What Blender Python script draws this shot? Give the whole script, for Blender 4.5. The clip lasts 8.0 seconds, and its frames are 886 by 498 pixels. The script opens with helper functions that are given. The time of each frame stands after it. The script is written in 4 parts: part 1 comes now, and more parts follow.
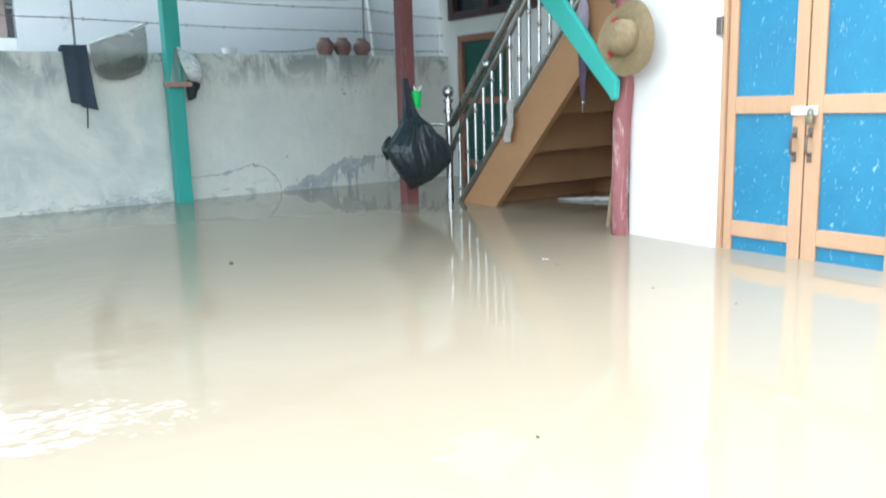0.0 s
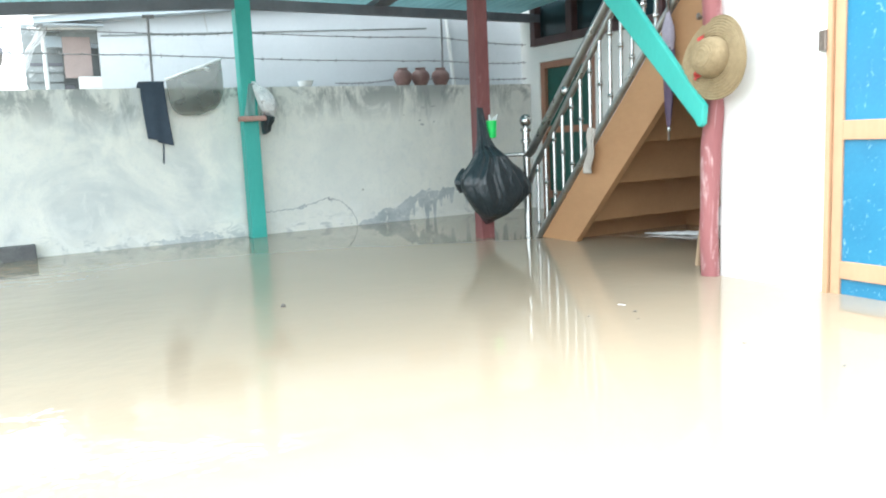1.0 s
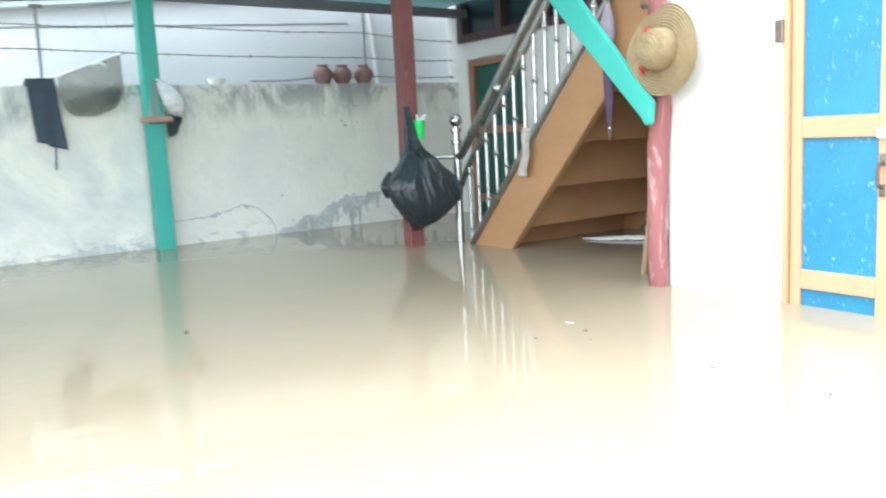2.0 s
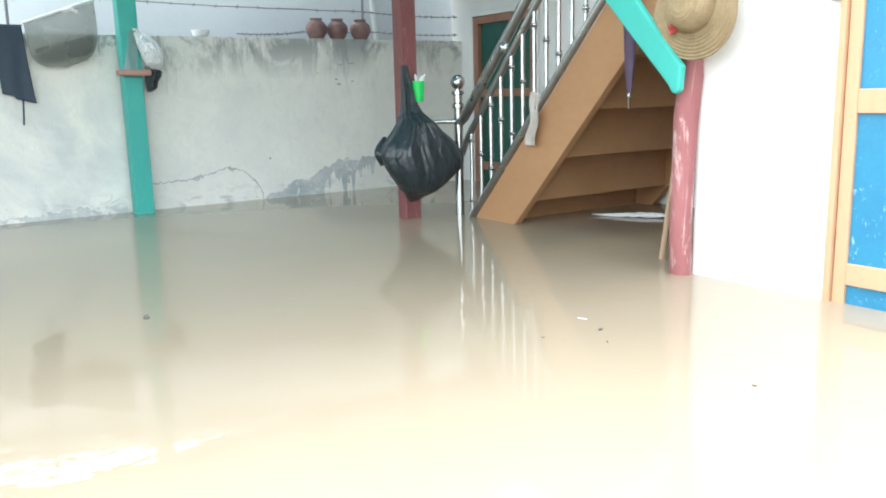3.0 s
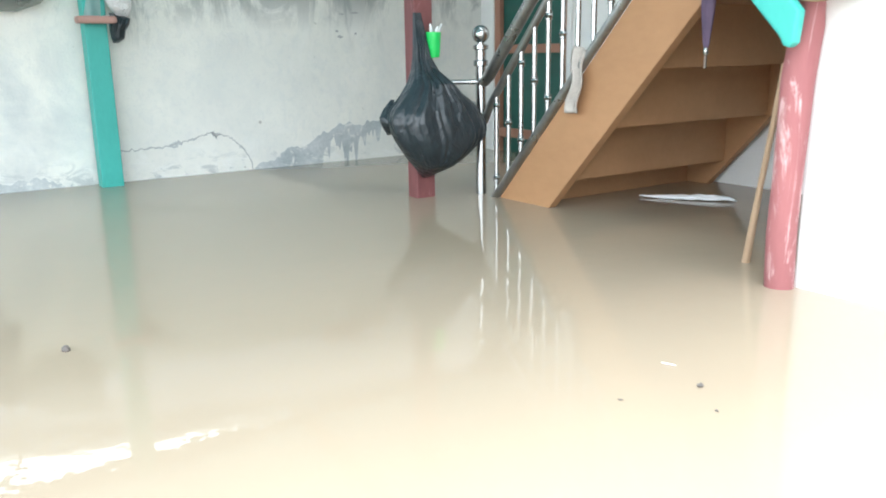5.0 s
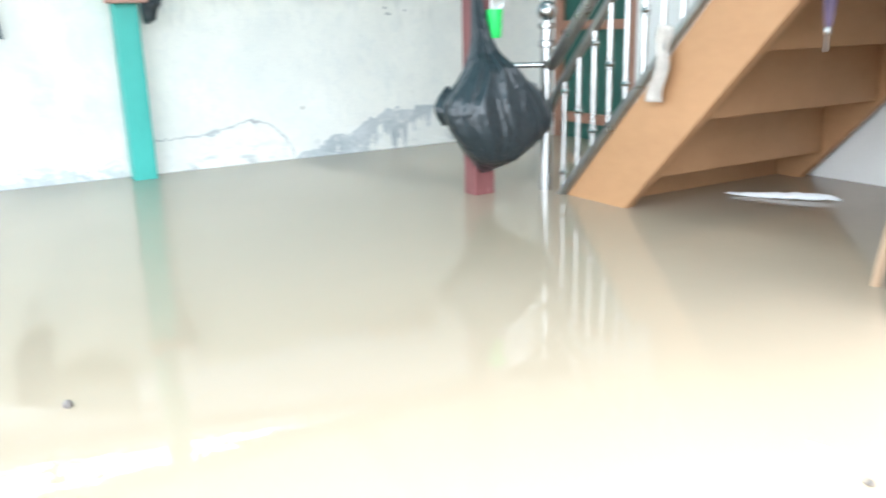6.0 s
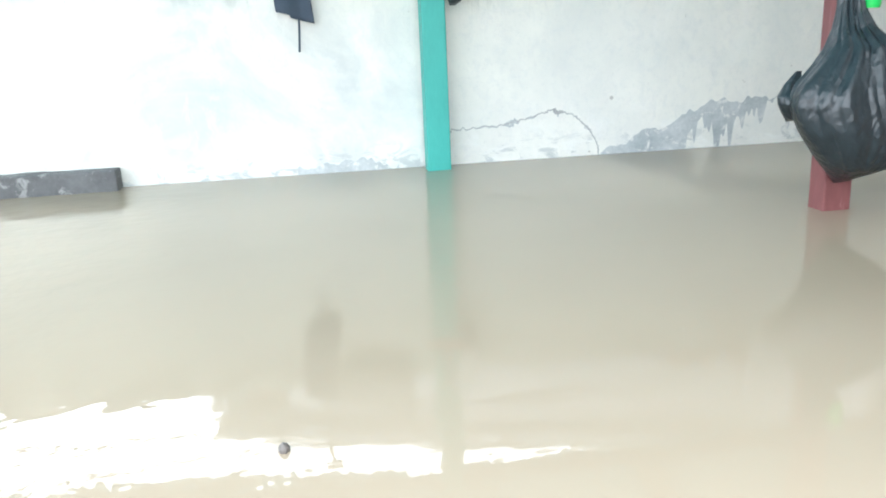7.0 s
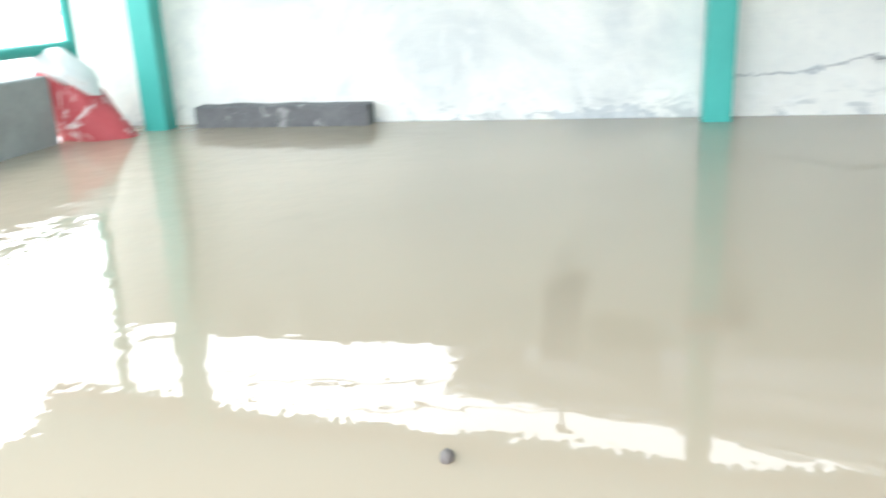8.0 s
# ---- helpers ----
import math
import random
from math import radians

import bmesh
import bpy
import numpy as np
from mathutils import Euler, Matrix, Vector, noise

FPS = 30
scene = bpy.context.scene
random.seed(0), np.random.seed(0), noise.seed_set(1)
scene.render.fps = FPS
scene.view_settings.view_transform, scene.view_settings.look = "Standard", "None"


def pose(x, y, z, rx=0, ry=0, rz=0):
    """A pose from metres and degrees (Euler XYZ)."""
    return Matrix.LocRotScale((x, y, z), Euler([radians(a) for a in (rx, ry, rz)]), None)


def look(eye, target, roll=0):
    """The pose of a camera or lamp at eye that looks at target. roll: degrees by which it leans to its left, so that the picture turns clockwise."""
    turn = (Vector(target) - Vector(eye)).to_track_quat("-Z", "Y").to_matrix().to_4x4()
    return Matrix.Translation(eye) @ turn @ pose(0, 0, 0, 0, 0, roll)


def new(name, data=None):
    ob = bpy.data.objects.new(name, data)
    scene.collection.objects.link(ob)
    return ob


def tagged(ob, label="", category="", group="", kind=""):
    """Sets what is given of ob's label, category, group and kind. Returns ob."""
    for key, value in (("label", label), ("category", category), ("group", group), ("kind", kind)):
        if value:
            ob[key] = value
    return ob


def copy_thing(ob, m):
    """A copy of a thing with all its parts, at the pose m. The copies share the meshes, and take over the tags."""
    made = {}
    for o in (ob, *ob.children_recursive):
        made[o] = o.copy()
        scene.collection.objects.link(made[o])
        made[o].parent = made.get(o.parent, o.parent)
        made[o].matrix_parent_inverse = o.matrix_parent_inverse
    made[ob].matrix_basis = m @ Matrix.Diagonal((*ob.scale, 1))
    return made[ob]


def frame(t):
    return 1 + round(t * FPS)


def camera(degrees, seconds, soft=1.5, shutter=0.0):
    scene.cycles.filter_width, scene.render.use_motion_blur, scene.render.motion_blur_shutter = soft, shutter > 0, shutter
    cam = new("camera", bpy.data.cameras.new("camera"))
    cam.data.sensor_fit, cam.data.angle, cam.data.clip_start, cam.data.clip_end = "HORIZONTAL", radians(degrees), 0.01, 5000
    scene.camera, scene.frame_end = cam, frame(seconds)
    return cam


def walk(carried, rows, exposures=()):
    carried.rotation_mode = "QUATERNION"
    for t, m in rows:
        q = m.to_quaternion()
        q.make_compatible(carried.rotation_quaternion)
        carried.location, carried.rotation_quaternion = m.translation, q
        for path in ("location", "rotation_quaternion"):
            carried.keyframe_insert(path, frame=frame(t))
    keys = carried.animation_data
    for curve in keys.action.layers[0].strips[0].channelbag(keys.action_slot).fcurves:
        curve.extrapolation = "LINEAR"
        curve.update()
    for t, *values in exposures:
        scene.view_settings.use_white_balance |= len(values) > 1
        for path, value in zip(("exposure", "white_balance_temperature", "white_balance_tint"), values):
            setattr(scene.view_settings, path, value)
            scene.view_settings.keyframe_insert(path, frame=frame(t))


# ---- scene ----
cam = camera(57.6, 8.0, soft=1.8, shutter=0.4)
PATH = [
    (0, (-1.871, 0.006, 0.679), (-0.723, 1.604, 0.32), -1.6),
    (0.2, (-1.812, 0.057, 0.702), (-0.686, 1.656, 0.285), -2.7),
    (0.5, (-1.736, 0.104, 0.693), (-0.653, 1.742, 0.316), -3.0),
    (0.7, (-1.677, 0.122, 0.696), (-0.662, 1.82, 0.406), -3.4),
    (1, (-1.588, 0.175, 0.681), (-0.634, 1.911, 0.4), -2.6),
    (1.2, (-1.557, 0.227, 0.68), (-0.633, 1.972, 0.362), -3.1),
    (1.5, (-1.502, 0.314, 0.658), (-0.54, 2.044, 0.369), -1.8),
    (1.7, (-1.456, 0.399, 0.677), (-0.468, 2.117, 0.413), -1.8),
    (2, (-1.412, 0.491, 0.675), (-0.303, 2.131, 0.39), -2.9),
    (2.2, (-1.375, 0.553, 0.685), (-0.238, 2.164, 0.353), -3.2),
    (3.3, (-1.144, 0.892, 0.677), (-0.048, 2.522, 0.301), -1.1),
    (3.5, (-1.111, 0.966, 0.652), (0.044, 2.563, 0.31), -0.8),
    (3.8, (-1.047, 1.039, 0.636), (0.175, 2.574, 0.25), -1.5),
    (4, (-1.0, 1.086, 0.639), (0.235, 2.59, 0.178), -0.9),
    (4.2, (-0.95, 1.144, 0.646), (0.262, 2.682, 0.239), -3.4),
    (4.5, (-0.888, 1.231, 0.665), (0.257, 2.811, 0.225), -0.8),
    (4.7, (-0.863, 1.3, 0.664), (0.214, 2.923, 0.208), -1.2),
    (5.8, (-0.735, 1.716, 0.67), (0.347, 3.314, 0.144), -0.0),
    (6, (-0.682, 1.778, 0.696), (0.293, 3.441, 0.163), -1.5),
    (6.3, (-0.635, 1.917, 0.673), (0.104, 3.697, 0.141), -1.0),
    (6.5, (-0.604, 2.009, 0.655), (-0.055, 3.863, 0.144), -1.3),
    (6.8, (-0.537, 2.125, 0.64), (-0.196, 4.029, 0.132), -2.1),
    (7, (-0.501, 2.212, 0.632), (-0.214, 4.121, 0.11), -2.5),
    (7.2, (-0.484, 2.266, 0.626), (-0.191, 4.17, 0.086), -1.6),
    (7.5, (-0.469, 2.357, 0.614), (-0.219, 4.259, 0.048), -2.4),
    (7.7, (-0.45, 2.427, 0.591), (-0.434, 4.34, 0.008), -2.9),
    (8, (-0.418, 2.545, 0.548), (-0.787, 4.414, -0.061), -2.6),
]
# seconds, stops, kelvin
EXPOSURE = [(0, 1.43, 5800), (0.2, 1.78, 5900), (0.5, 1.70, 6080), (1, 1.90, 6110), (2, 1.98, 6140), (3.5, 1.88, 6185), (4.5, 1.88, 6200),
            (5.8, 2.66, 6020), (6.5, 2.58, 6030), (7, 2.42, 6080), (8, 2.28, 6230)]
walk(cam, [(t, look(eye, target, roll)) for t, eye, target, roll in PATH],
     exposures=[(t, stops, kelvin, 3.0 + 0.9 * t) for t, stops, kelvin in EXPOSURE])

# ---------------------------------------------------------------- world and light
world = bpy.data.worlds.new("overcast_sky")
scene.world = world
world.use_nodes = True
wn, wl = world.node_tree.nodes, world.node_tree.links
wn.clear()
sky = wn.new("ShaderNodeTexSky")
sky.sky_type = "NISHITA"
sky.sun_disc = False
sky.sun_elevation = radians(61)
sky.sun_rotation = radians(323)
sky.dust_density = 4.0
grey = wn.new("ShaderNodeHueSaturation")
grey.inputs["Saturation"].default_value = 0.15
back = wn.new("ShaderNodeBackground")
back.inputs["Strength"].default_value = 0.15
wout = wn.new("ShaderNodeOutputWorld")
wl.new(sky.outputs[0], grey.inputs["Color"])
cloud = wn.new("ShaderNodeMix")
cloud.data_type = "RGBA"
cloud.inputs["Factor"].default_value = 0.7
cloud.inputs["B"].default_value = (11.6, 12.0, 12.3, 1)
wl.new(grey.outputs[0], cloud.inputs["A"])
wl.new(cloud.outputs["Result"], back.inputs["Color"])
wl.new(back.outputs[0], wout.inputs["Surface"])

sun_data = bpy.data.lights.new("sun", "SUN")
sun_data.energy, sun_data.angle, sun_data.color = 1.25, radians(70), (1.0, 0.98, 0.95)
sun = new("sun", sun_data)
sun.matrix_world = look((-3, 4, 9), (0, 0, 0))


# ---------------------------------------------------------------- mesh helpers
def box(bm, lo, hi, bevel=0.0):
    vs = [bm.verts.new((x, y, z)) for x in (lo[0], hi[0]) for y in (lo[1], hi[1]) for z in (lo[2], hi[2])]
    fs = [bm.faces.new([vs[k] for k in q]) for q in
          ((0, 1, 3, 2), (4, 6, 7, 5), (0, 4, 5, 1), (2, 3, 7, 6), (0, 2, 6, 4), (1, 5, 7, 3))]
    if bevel:
        es = list({e for f in fs for e in f.edges})
        bmesh.ops.bevel(bm, geom=es, offset=bevel, segments=2, affect="EDGES", profile=0.6)
    return bm


def prism(bm, outline, axis, a, b, bevel=0.0):
    """A plate: an outline in the two other axes, pulled from a to b along axis."""
    def at(p, v):
        q = list(p)
        q.insert(axis, v)
        return q
    lo = [bm.verts.new(at(p, a)) for p in outline]
    hi = [bm.verts.new(at(p, b)) for p in outline]
    n = len(outline)
    fs = [bm.faces.new(lo[::-1]), bm.faces.new(hi)]
    fs += [bm.faces.new((lo[k], lo[(k + 1) % n], hi[(k + 1) % n], hi[k])) for k in range(n)]
    bmesh.ops.recalc_face_normals(bm, faces=fs)
    if bevel:
        es = list({e for f in fs for e in f.edges})
        bmesh.ops.bevel(bm, geom=es, offset=bevel, segments=2, affect="EDGES", profile=0.6)
    return bm


def tube(bm, points, radii, sides=12, wobble=0.0):
    """A closed tube along a line of points."""
    pts = [Vector(p) for p in points]
    rad = list(radii) if isinstance(radii, (list, tuple)) else [radii] * len(pts)
    rings = []
    side = None
    for k, p in enumerate(pts):
        d = (pts[min(k + 1, len(pts) - 1)] - pts[max(k - 1, 0)]).normalized()
        if side is None:
            side = d.orthogonal().normalized()
        side = (side - d * side.dot(d)).normalized()
        up = d.cross(side)
        ring = []
        for j in range(sides):
            a = 2 * math.pi * j / sides
            v = p + (side * math.cos(a) + up * math.sin(a)) * rad[k]
            if wobble:
                v += (side * math.cos(a) + up * math.sin(a)) * wobble * noise.noise(v * 9.0)
            ring.append(bm.verts.new(v))
        rings.append(ring)
    for a, b in zip(rings, rings[1:]):
        for j in range(sides):
            bm.faces.new((a[j], a[(j + 1) % sides], b[(j + 1) % sides], b[j]))
    bm.faces.new(rings[0][::-1])
    bm.faces.new(rings[-1])
    return bm


def lathe(bm, centre, profile, sides=20, axis=2):
    """A turned body: profile of (radius, height) from bottom to top."""
    c = Vector(centre)
    rings = []
    for r, h in profile:
        ring = []
        for j in range(sides):
            a = 2 * math.pi * j / sides
            v = [math.cos(a) * r, math.sin(a) * r]
            v.insert(axis, h)
            ring.append(bm.verts.new(c + Vector(v)))
        rings.append(ring)
    for a, b in zip(rings, rings[1:]):
        for j in range(sides):
            bm.faces.new((a[j], a[(j + 1) % sides], b[(j + 1) % sides], b[j]))
    bm.faces.new(rings[0][::-1])
    bm.faces.new(rings[-1])
    bmesh.ops.recalc_face_normals(bm, faces=bm.faces)
    return bm


def ball(bm, centre, r, seg=16):
    bmesh.ops.create_uvsphere(bm, u_segments=seg, v_segments=seg // 2 + 2, radius=r, matrix=Matrix.Translation(centre))
    return bm


def grid_sheet(bm, nu, nv, f):
    """A sheet of nu x nv cells; f(u, v) gives its points."""
    g = [[bm.verts.new(f(i / nu, j / nv)) for j in range(nv + 1)] for i in range(nu + 1)]
    for i in range(nu):
        for j in range(nv):
            bm.faces.new((g[i][j], g[i + 1][j], g[i + 1][j + 1], g[i][j + 1]))
    return bm


def part(name, bm, material, parent=None, label="", smooth=False):
    """One mesh object from a bmesh, under parent where one is given."""
    me = bpy.data.meshes.new(name)
    if smooth:
        for f in bm.faces:
            f.smooth = True
    bm.to_mesh(me)
    bm.free()
    me.materials.append(material)
    if smooth:
        me.set_sharp_from_angle(angle=radians(40))
    ob = new(name, me)
    if parent is not None:
        ob.parent = parent
        ob.matrix_parent_inverse = parent.matrix_basis.inverted()
    if label:
        tagged(ob, label)
    return ob


def thing(name, at, label, category, group="", kind=""):
    ob = new(name)
    ob.empty_display_size = 0.1
    ob.matrix_basis = Matrix.Translation(at)
    return tagged(ob, label, category, group, kind)


def setting(name, bm, material, label, category, smooth=False):
    return tagged(part(name, bm, material, smooth=smooth), label, category, kind="structure")


def new_bm():
    return bmesh.new()


# ---------------------------------------------------------------- materials
def material(name, one, two, scale=6.0, rough=0.7, fine=60.0, bump=0.15, metal=0.0, stretch=(1, 1, 1), per_piece=0.0, spec=0.5, wear=None, wear_at=0.62, wear_scale=9.0, wear_stretch=(1, 1, 1)):
    """Two colours mixed by coarse and fine noise, with grain in the relief and the roughness."""
    m = bpy.data.materials.new(name)
    m.use_nodes = True
    n, l = m.node_tree.nodes, m.node_tree.links
    b = n["Principled BSDF"]
    tc = n.new("ShaderNodeTexCoord")
    mp = n.new("ShaderNodeMapping")
    mp.inputs["Scale"].default_value = stretch
    l.new(tc.outputs["Object"], mp.inputs["Vector"])
    coarse = n.new("ShaderNodeTexNoise")
    coarse.inputs["Scale"].default_value = scale
    coarse.inputs["Detail"].default_value = 6
    coarse.inputs["Roughness"].default_value = 0.62
    grain = n.new("ShaderNodeTexNoise")
    grain.inputs["Scale"].default_value = fine
    grain.inputs["Detail"].default_value = 4
    l.new(mp.outputs[0], coarse.inputs["Vector"])
    l.new(mp.outputs[0], grain.inputs["Vector"])
    mix = n.new("ShaderNodeMix")
    mix.data_type = "RGBA"
    ramp = n.new("ShaderNodeMapRange")
    ramp.inputs["From Min"].default_value = 0.3
    ramp.inputs["From Max"].default_value = 0.7
    add = n.new("ShaderNodeMath")
    add.operation = "MULTIPLY_ADD"
    add.inputs[1].default_value = 0.3
    l.new(grain.outputs["Fac"], add.inputs[0])
    sub = n.new("ShaderNodeMath")
    sub.operation = "SUBTRACT"
    sub.inputs[1].default_value = 0.15
    l.new(coarse.outputs["Fac"], sub.inputs[0])
    l.new(sub.outputs[0], add.inputs[2])
    l.new(add.outputs[0], ramp.inputs["Value"])
    l.new(ramp.outputs[0], mix.inputs["Factor"])
    mix.inputs["A"].default_value = (*one, 1)
    mix.inputs["B"].default_value = (*two, 1)
    colour = mix.outputs["Result"]
    if wear:
        wmap = n.new("ShaderNodeMapping")
        wmap.inputs["Scale"].default_value = wear_stretch
        l.new(tc.outputs["Object"], wmap.inputs["Vector"])
        wt = n.new("ShaderNodeTexNoise")
        wt.inputs["Scale"].default_value = wear_scale
        wt.inputs["Detail"].default_value = 7
        wt.inputs["Roughness"].default_value = 0.7
        wt.inputs["Distortion"].default_value = 1.2
        l.new(wmap.outputs[0], wt.inputs["Vector"])
        wr = n.new("ShaderNodeMapRange")
        wr.inputs["From Min"].default_value = wear_at
        wr.inputs["From Max"].default_value = wear_at + 0.07
        l.new(wt.outputs["Fac"], wr.inputs["Value"])
        wm = n.new("ShaderNodeMix")
        wm.data_type = "RGBA"
        l.new(wr.outputs[0], wm.inputs["Factor"])
        l.new(colour, wm.inputs["A"])
        wm.inputs["B"].default_value = (*wear, 1)
        colour = wm.outputs["Result"]
    if per_piece:
        info = n.new("ShaderNodeObjectInfo")
        hsv = n.new("ShaderNodeHueSaturation")
        vary = n.new("ShaderNodeMapRange")
        vary.inputs["To Min"].default_value = 1 - per_piece
        vary.inputs["To Max"].default_value = 1 + per_piece
        l.new(info.outputs["Random"], vary.inputs["Value"])
        l.new(vary.outputs[0], hsv.inputs["Value"])
        l.new(colour, hsv.inputs["Color"])
        colour = hsv.outputs[0]
    l.new(colour, b.inputs["Base Color"])
    rr = n.new("ShaderNodeMapRange")
    rr.inputs["To Min"].default_value = max(0.02, rough - 0.12)
    rr.inputs["To Max"].default_value = min(1.0, rough + 0.12)
    l.new(coarse.outputs["Fac"], rr.inputs["Value"])
    l.new(rr.outputs[0], b.inputs["Roughness"])
    b.inputs["Metallic"].default_value = metal
    b.inputs["Specular IOR Level"].default_value = spec
    if bump:
        bp = n.new("ShaderNodeBump")
        bp.inputs["Strength"].default_value = bump
        bp.inputs["Distance"].default_value = 0.01
        l.new(add.outputs[0], bp.inputs["Height"])
        l.new(bp.outputs[0], b.inputs["Normal"])
    return m


M_WHITE = material("white_wall_paint", (0.75, 0.75, 0.735), (0.68, 0.68, 0.665), 2.0, 0.75, 90, 0.08, wear=(0.60, 0.58, 0.53), wear_at=0.70, wear_scale=3.0)
M_GREEN = material("turquoise_paint", (0.038, 0.33, 0.285), (0.055, 0.40, 0.35), 5.0, 0.5, 70, 0.1, wear=(0.17, 0.36, 0.31), wear_at=0.66, stretch=(1, 1, 0.4), wear_scale=14.0)
M_RED = material("worn_red_paint", (0.14, 0.044, 0.046), (0.22, 0.08, 0.078), 7.0, 0.65, 50, 0.35, stretch=(1, 1, 0.25), wear=(0.27, 0.135, 0.13), wear_at=0.60, wear_scale=8.0, wear_stretch=(1, 1, 0.3))
M_REDLOG = material("scuffed_red_paint", (0.30, 0.11, 0.112), (0.22, 0.075, 0.08), 9.0, 0.7, 40, 0.6, stretch=(1, 1, 0.22), wear=(0.50, 0.33, 0.325), wear_at=0.55, wear_scale=16.0, wear_stretch=(1, 1, 0.16))
M_WOOD = material("stair_wood", (0.405, 0.222, 0.108), (0.335, 0.178, 0.085), 3.0, 0.6, 40, 0.14, stretch=(1, 0.5, 1), wear=(0.24, 0.145, 0.09), wear_at=0.70, wear_scale=24.0)
M_DOORWOOD = material("door_wood", (0.52, 0.325, 0.20), (0.44, 0.265, 0.155), 4.0, 0.55, 50, 0.12, stretch=(1, 1, 0.3), wear=(0.38, 0.24, 0.15), wear_at=0.66, wear_scale=10.0)
M_BLUE = material("blue_sheet", (0.014, 0.150, 0.280), (0.026, 0.195, 0.335), 4.0, 0.35, 80, 0.12, wear=(0.24, 0.43, 0.58), wear_at=0.60, wear_scale=42.0, wear_stretch=(1, 1.0, 0.55))
M_STEEL = material("polished_steel", (0.47, 0.475, 0.47), (0.36, 0.365, 0.36), 12.0, 0.24, 120, 0.02, metal=1.0)
M_DARKSTEEL = material("dull_steel", (0.40, 0.41, 0.40), (0.27, 0.28, 0.28), 9.0, 0.3, 90, 0.05, metal=0.95)
M_DARKWOOD = material("dark_stained_wood", (0.085, 0.045, 0.045), (0.055, 0.03, 0.032), 5.0, 0.5, 50, 0.1)
M_FRAMEWOOD = material("reddish_door_wood", (0.33, 0.17, 0.11), (0.25, 0.12, 0.08), 5.0, 0.55, 50, 0.1, stretch=(1, 1, 0.3))
M_BEAM = material("weathered_beam", (0.16, 0.165, 0.19), (0.12, 0.125, 0.145), 5.0, 0.7, 50, 0.15)
M_GDOOR = material("green_panel", (0.012, 0.085, 0.065), (0.010, 0.065, 0.052), 5.0, 0.45, 70, 0.05)
M_CLAY = material("fired_clay", (0.25, 0.155, 0.14), (0.17, 0.095, 0.09), 14.0, 0.6, 80, 0.15)
M_BLACKBAG = material("black_plastic", (0.013, 0.020, 0.025), (0.022, 0.032, 0.038), 22.0, 0.34, 55, 1.0)
M_GROUND = material("wet_soil", (0.16, 0.12, 0.08), (0.11, 0.085, 0.06), 1.0, 0.9, 20, 0.3)
M_NEIGHBOUR = material("neighbour_wall_paint", (0.54, 0.575, 0.61), (0.48, 0.515, 0.55), 1.0, 0.8, 40, 0.08, wear=(0.42, 0.45, 0.48), wear_at=0.62, wear_scale=1.5, wear_stretch=(1, 1, 0.3))
M_FASCIA = material("roof_fascia", (0.42, 0.48, 0.53), (0.34, 0.40, 0.45), 3.0, 0.6, 50, 0.1)
M_PALE = material("pale_painted_metal", (0.70, 0.72, 0.72), (0.60, 0.62, 0.62), 6.0, 0.5, 60, 0.05)
M_RUST = material("rusty_iron", (0.31, 0.31, 0.325), (0.20, 0.20, 0.21), 20.0, 0.7, 90, 0.2, metal=0.3)
M_NAVY = material("navy_cloth", (0.038, 0.053, 0.078), (0.054, 0.073, 0.103), 10.0, 0.9, 160, 0.3)
M_STRAW = material("straw", (0.30, 0.23, 0.13), (0.21, 0.155, 0.085), 30.0, 0.8, 140, 0.5)
M_RIBBON = material("red_ribbon", (0.50, 0.07, 0.06), (0.42, 0.05, 0.05), 20.0, 0.7, 90, 0.1)
M_CRUMPLED = material("crumpled_white_film", (0.82, 0.83, 0.84), (0.66, 0.68, 0.70), 20.0, 0.3, 45, 1.0, wear=(0.10, 0.10, 0.11), wear_at=0.64, wear_scale=12.0)
M_GREENPLASTIC = material("green_plastic", (0.02, 0.50, 0.09), (0.03, 0.58, 0.12), 12.0, 0.35, 60, 0.03)
M_WHITEPLASTIC = material("white_plastic", (0.78, 0.79, 0.80), (0.66, 0.68, 0.70), 18.0, 0.35, 60, 0.2)
M_PINK = material("faded_pink_plastic", (0.42, 0.24, 0.20), (0.36, 0.20, 0.17), 12.0, 0.5, 60, 0.05)
M_PURPLE = material("purple_cloth", (0.10, 0.065, 0.12), (0.075, 0.05, 0.09), 14.0, 0.7, 120, 0.2)
M_LILAC = material("lilac_cloth", (0.40, 0.36, 0.44), (0.30, 0.27, 0.34), 14.0, 0.8, 120, 0.2)
M_RAG = material("grey_rag", (0.46, 0.42, 0.38), (0.34, 0.31, 0.28), 18.0, 0.9, 120, 0.4)
M_STICK = material("bare_stick", (0.42, 0.29, 0.19), (0.33, 0.22, 0.14), 14.0, 0.8, 90, 0.3, stretch=(1, 1, 0.2))
M_STONE = material("wet_grey_stone", (0.085, 0.085, 0.089), (0.15, 0.15, 0.152), 9.0, 0.75, 60, 0.6, wear=(0.29, 0.29, 0.285), wear_at=0.56, wear_scale=10.0)
M_BLOCK = material("grey_concrete", (0.33, 0.34, 0.33), (0.25, 0.26, 0.255), 5.0, 0.85, 60, 0.4)
M_SACK = material("red_woven_sack", (0.50, 0.08, 0.09), (0.42, 0.06, 0.07), 8.0, 0.6, 120, 0.3, wear=(0.72, 0.68, 0.66), wear_at=0.54, wear_scale=5.0)
M_SACKTOP = material("white_woven_sack", (0.76, 0.74, 0.73), (0.66, 0.64, 0.63), 8.0, 0.6, 120, 0.3)
M_BROWNPANEL = material("brown_board", (0.37, 0.30, 0.285), (0.30, 0.245, 0.235), 4.0, 0.8, 60, 0.15)
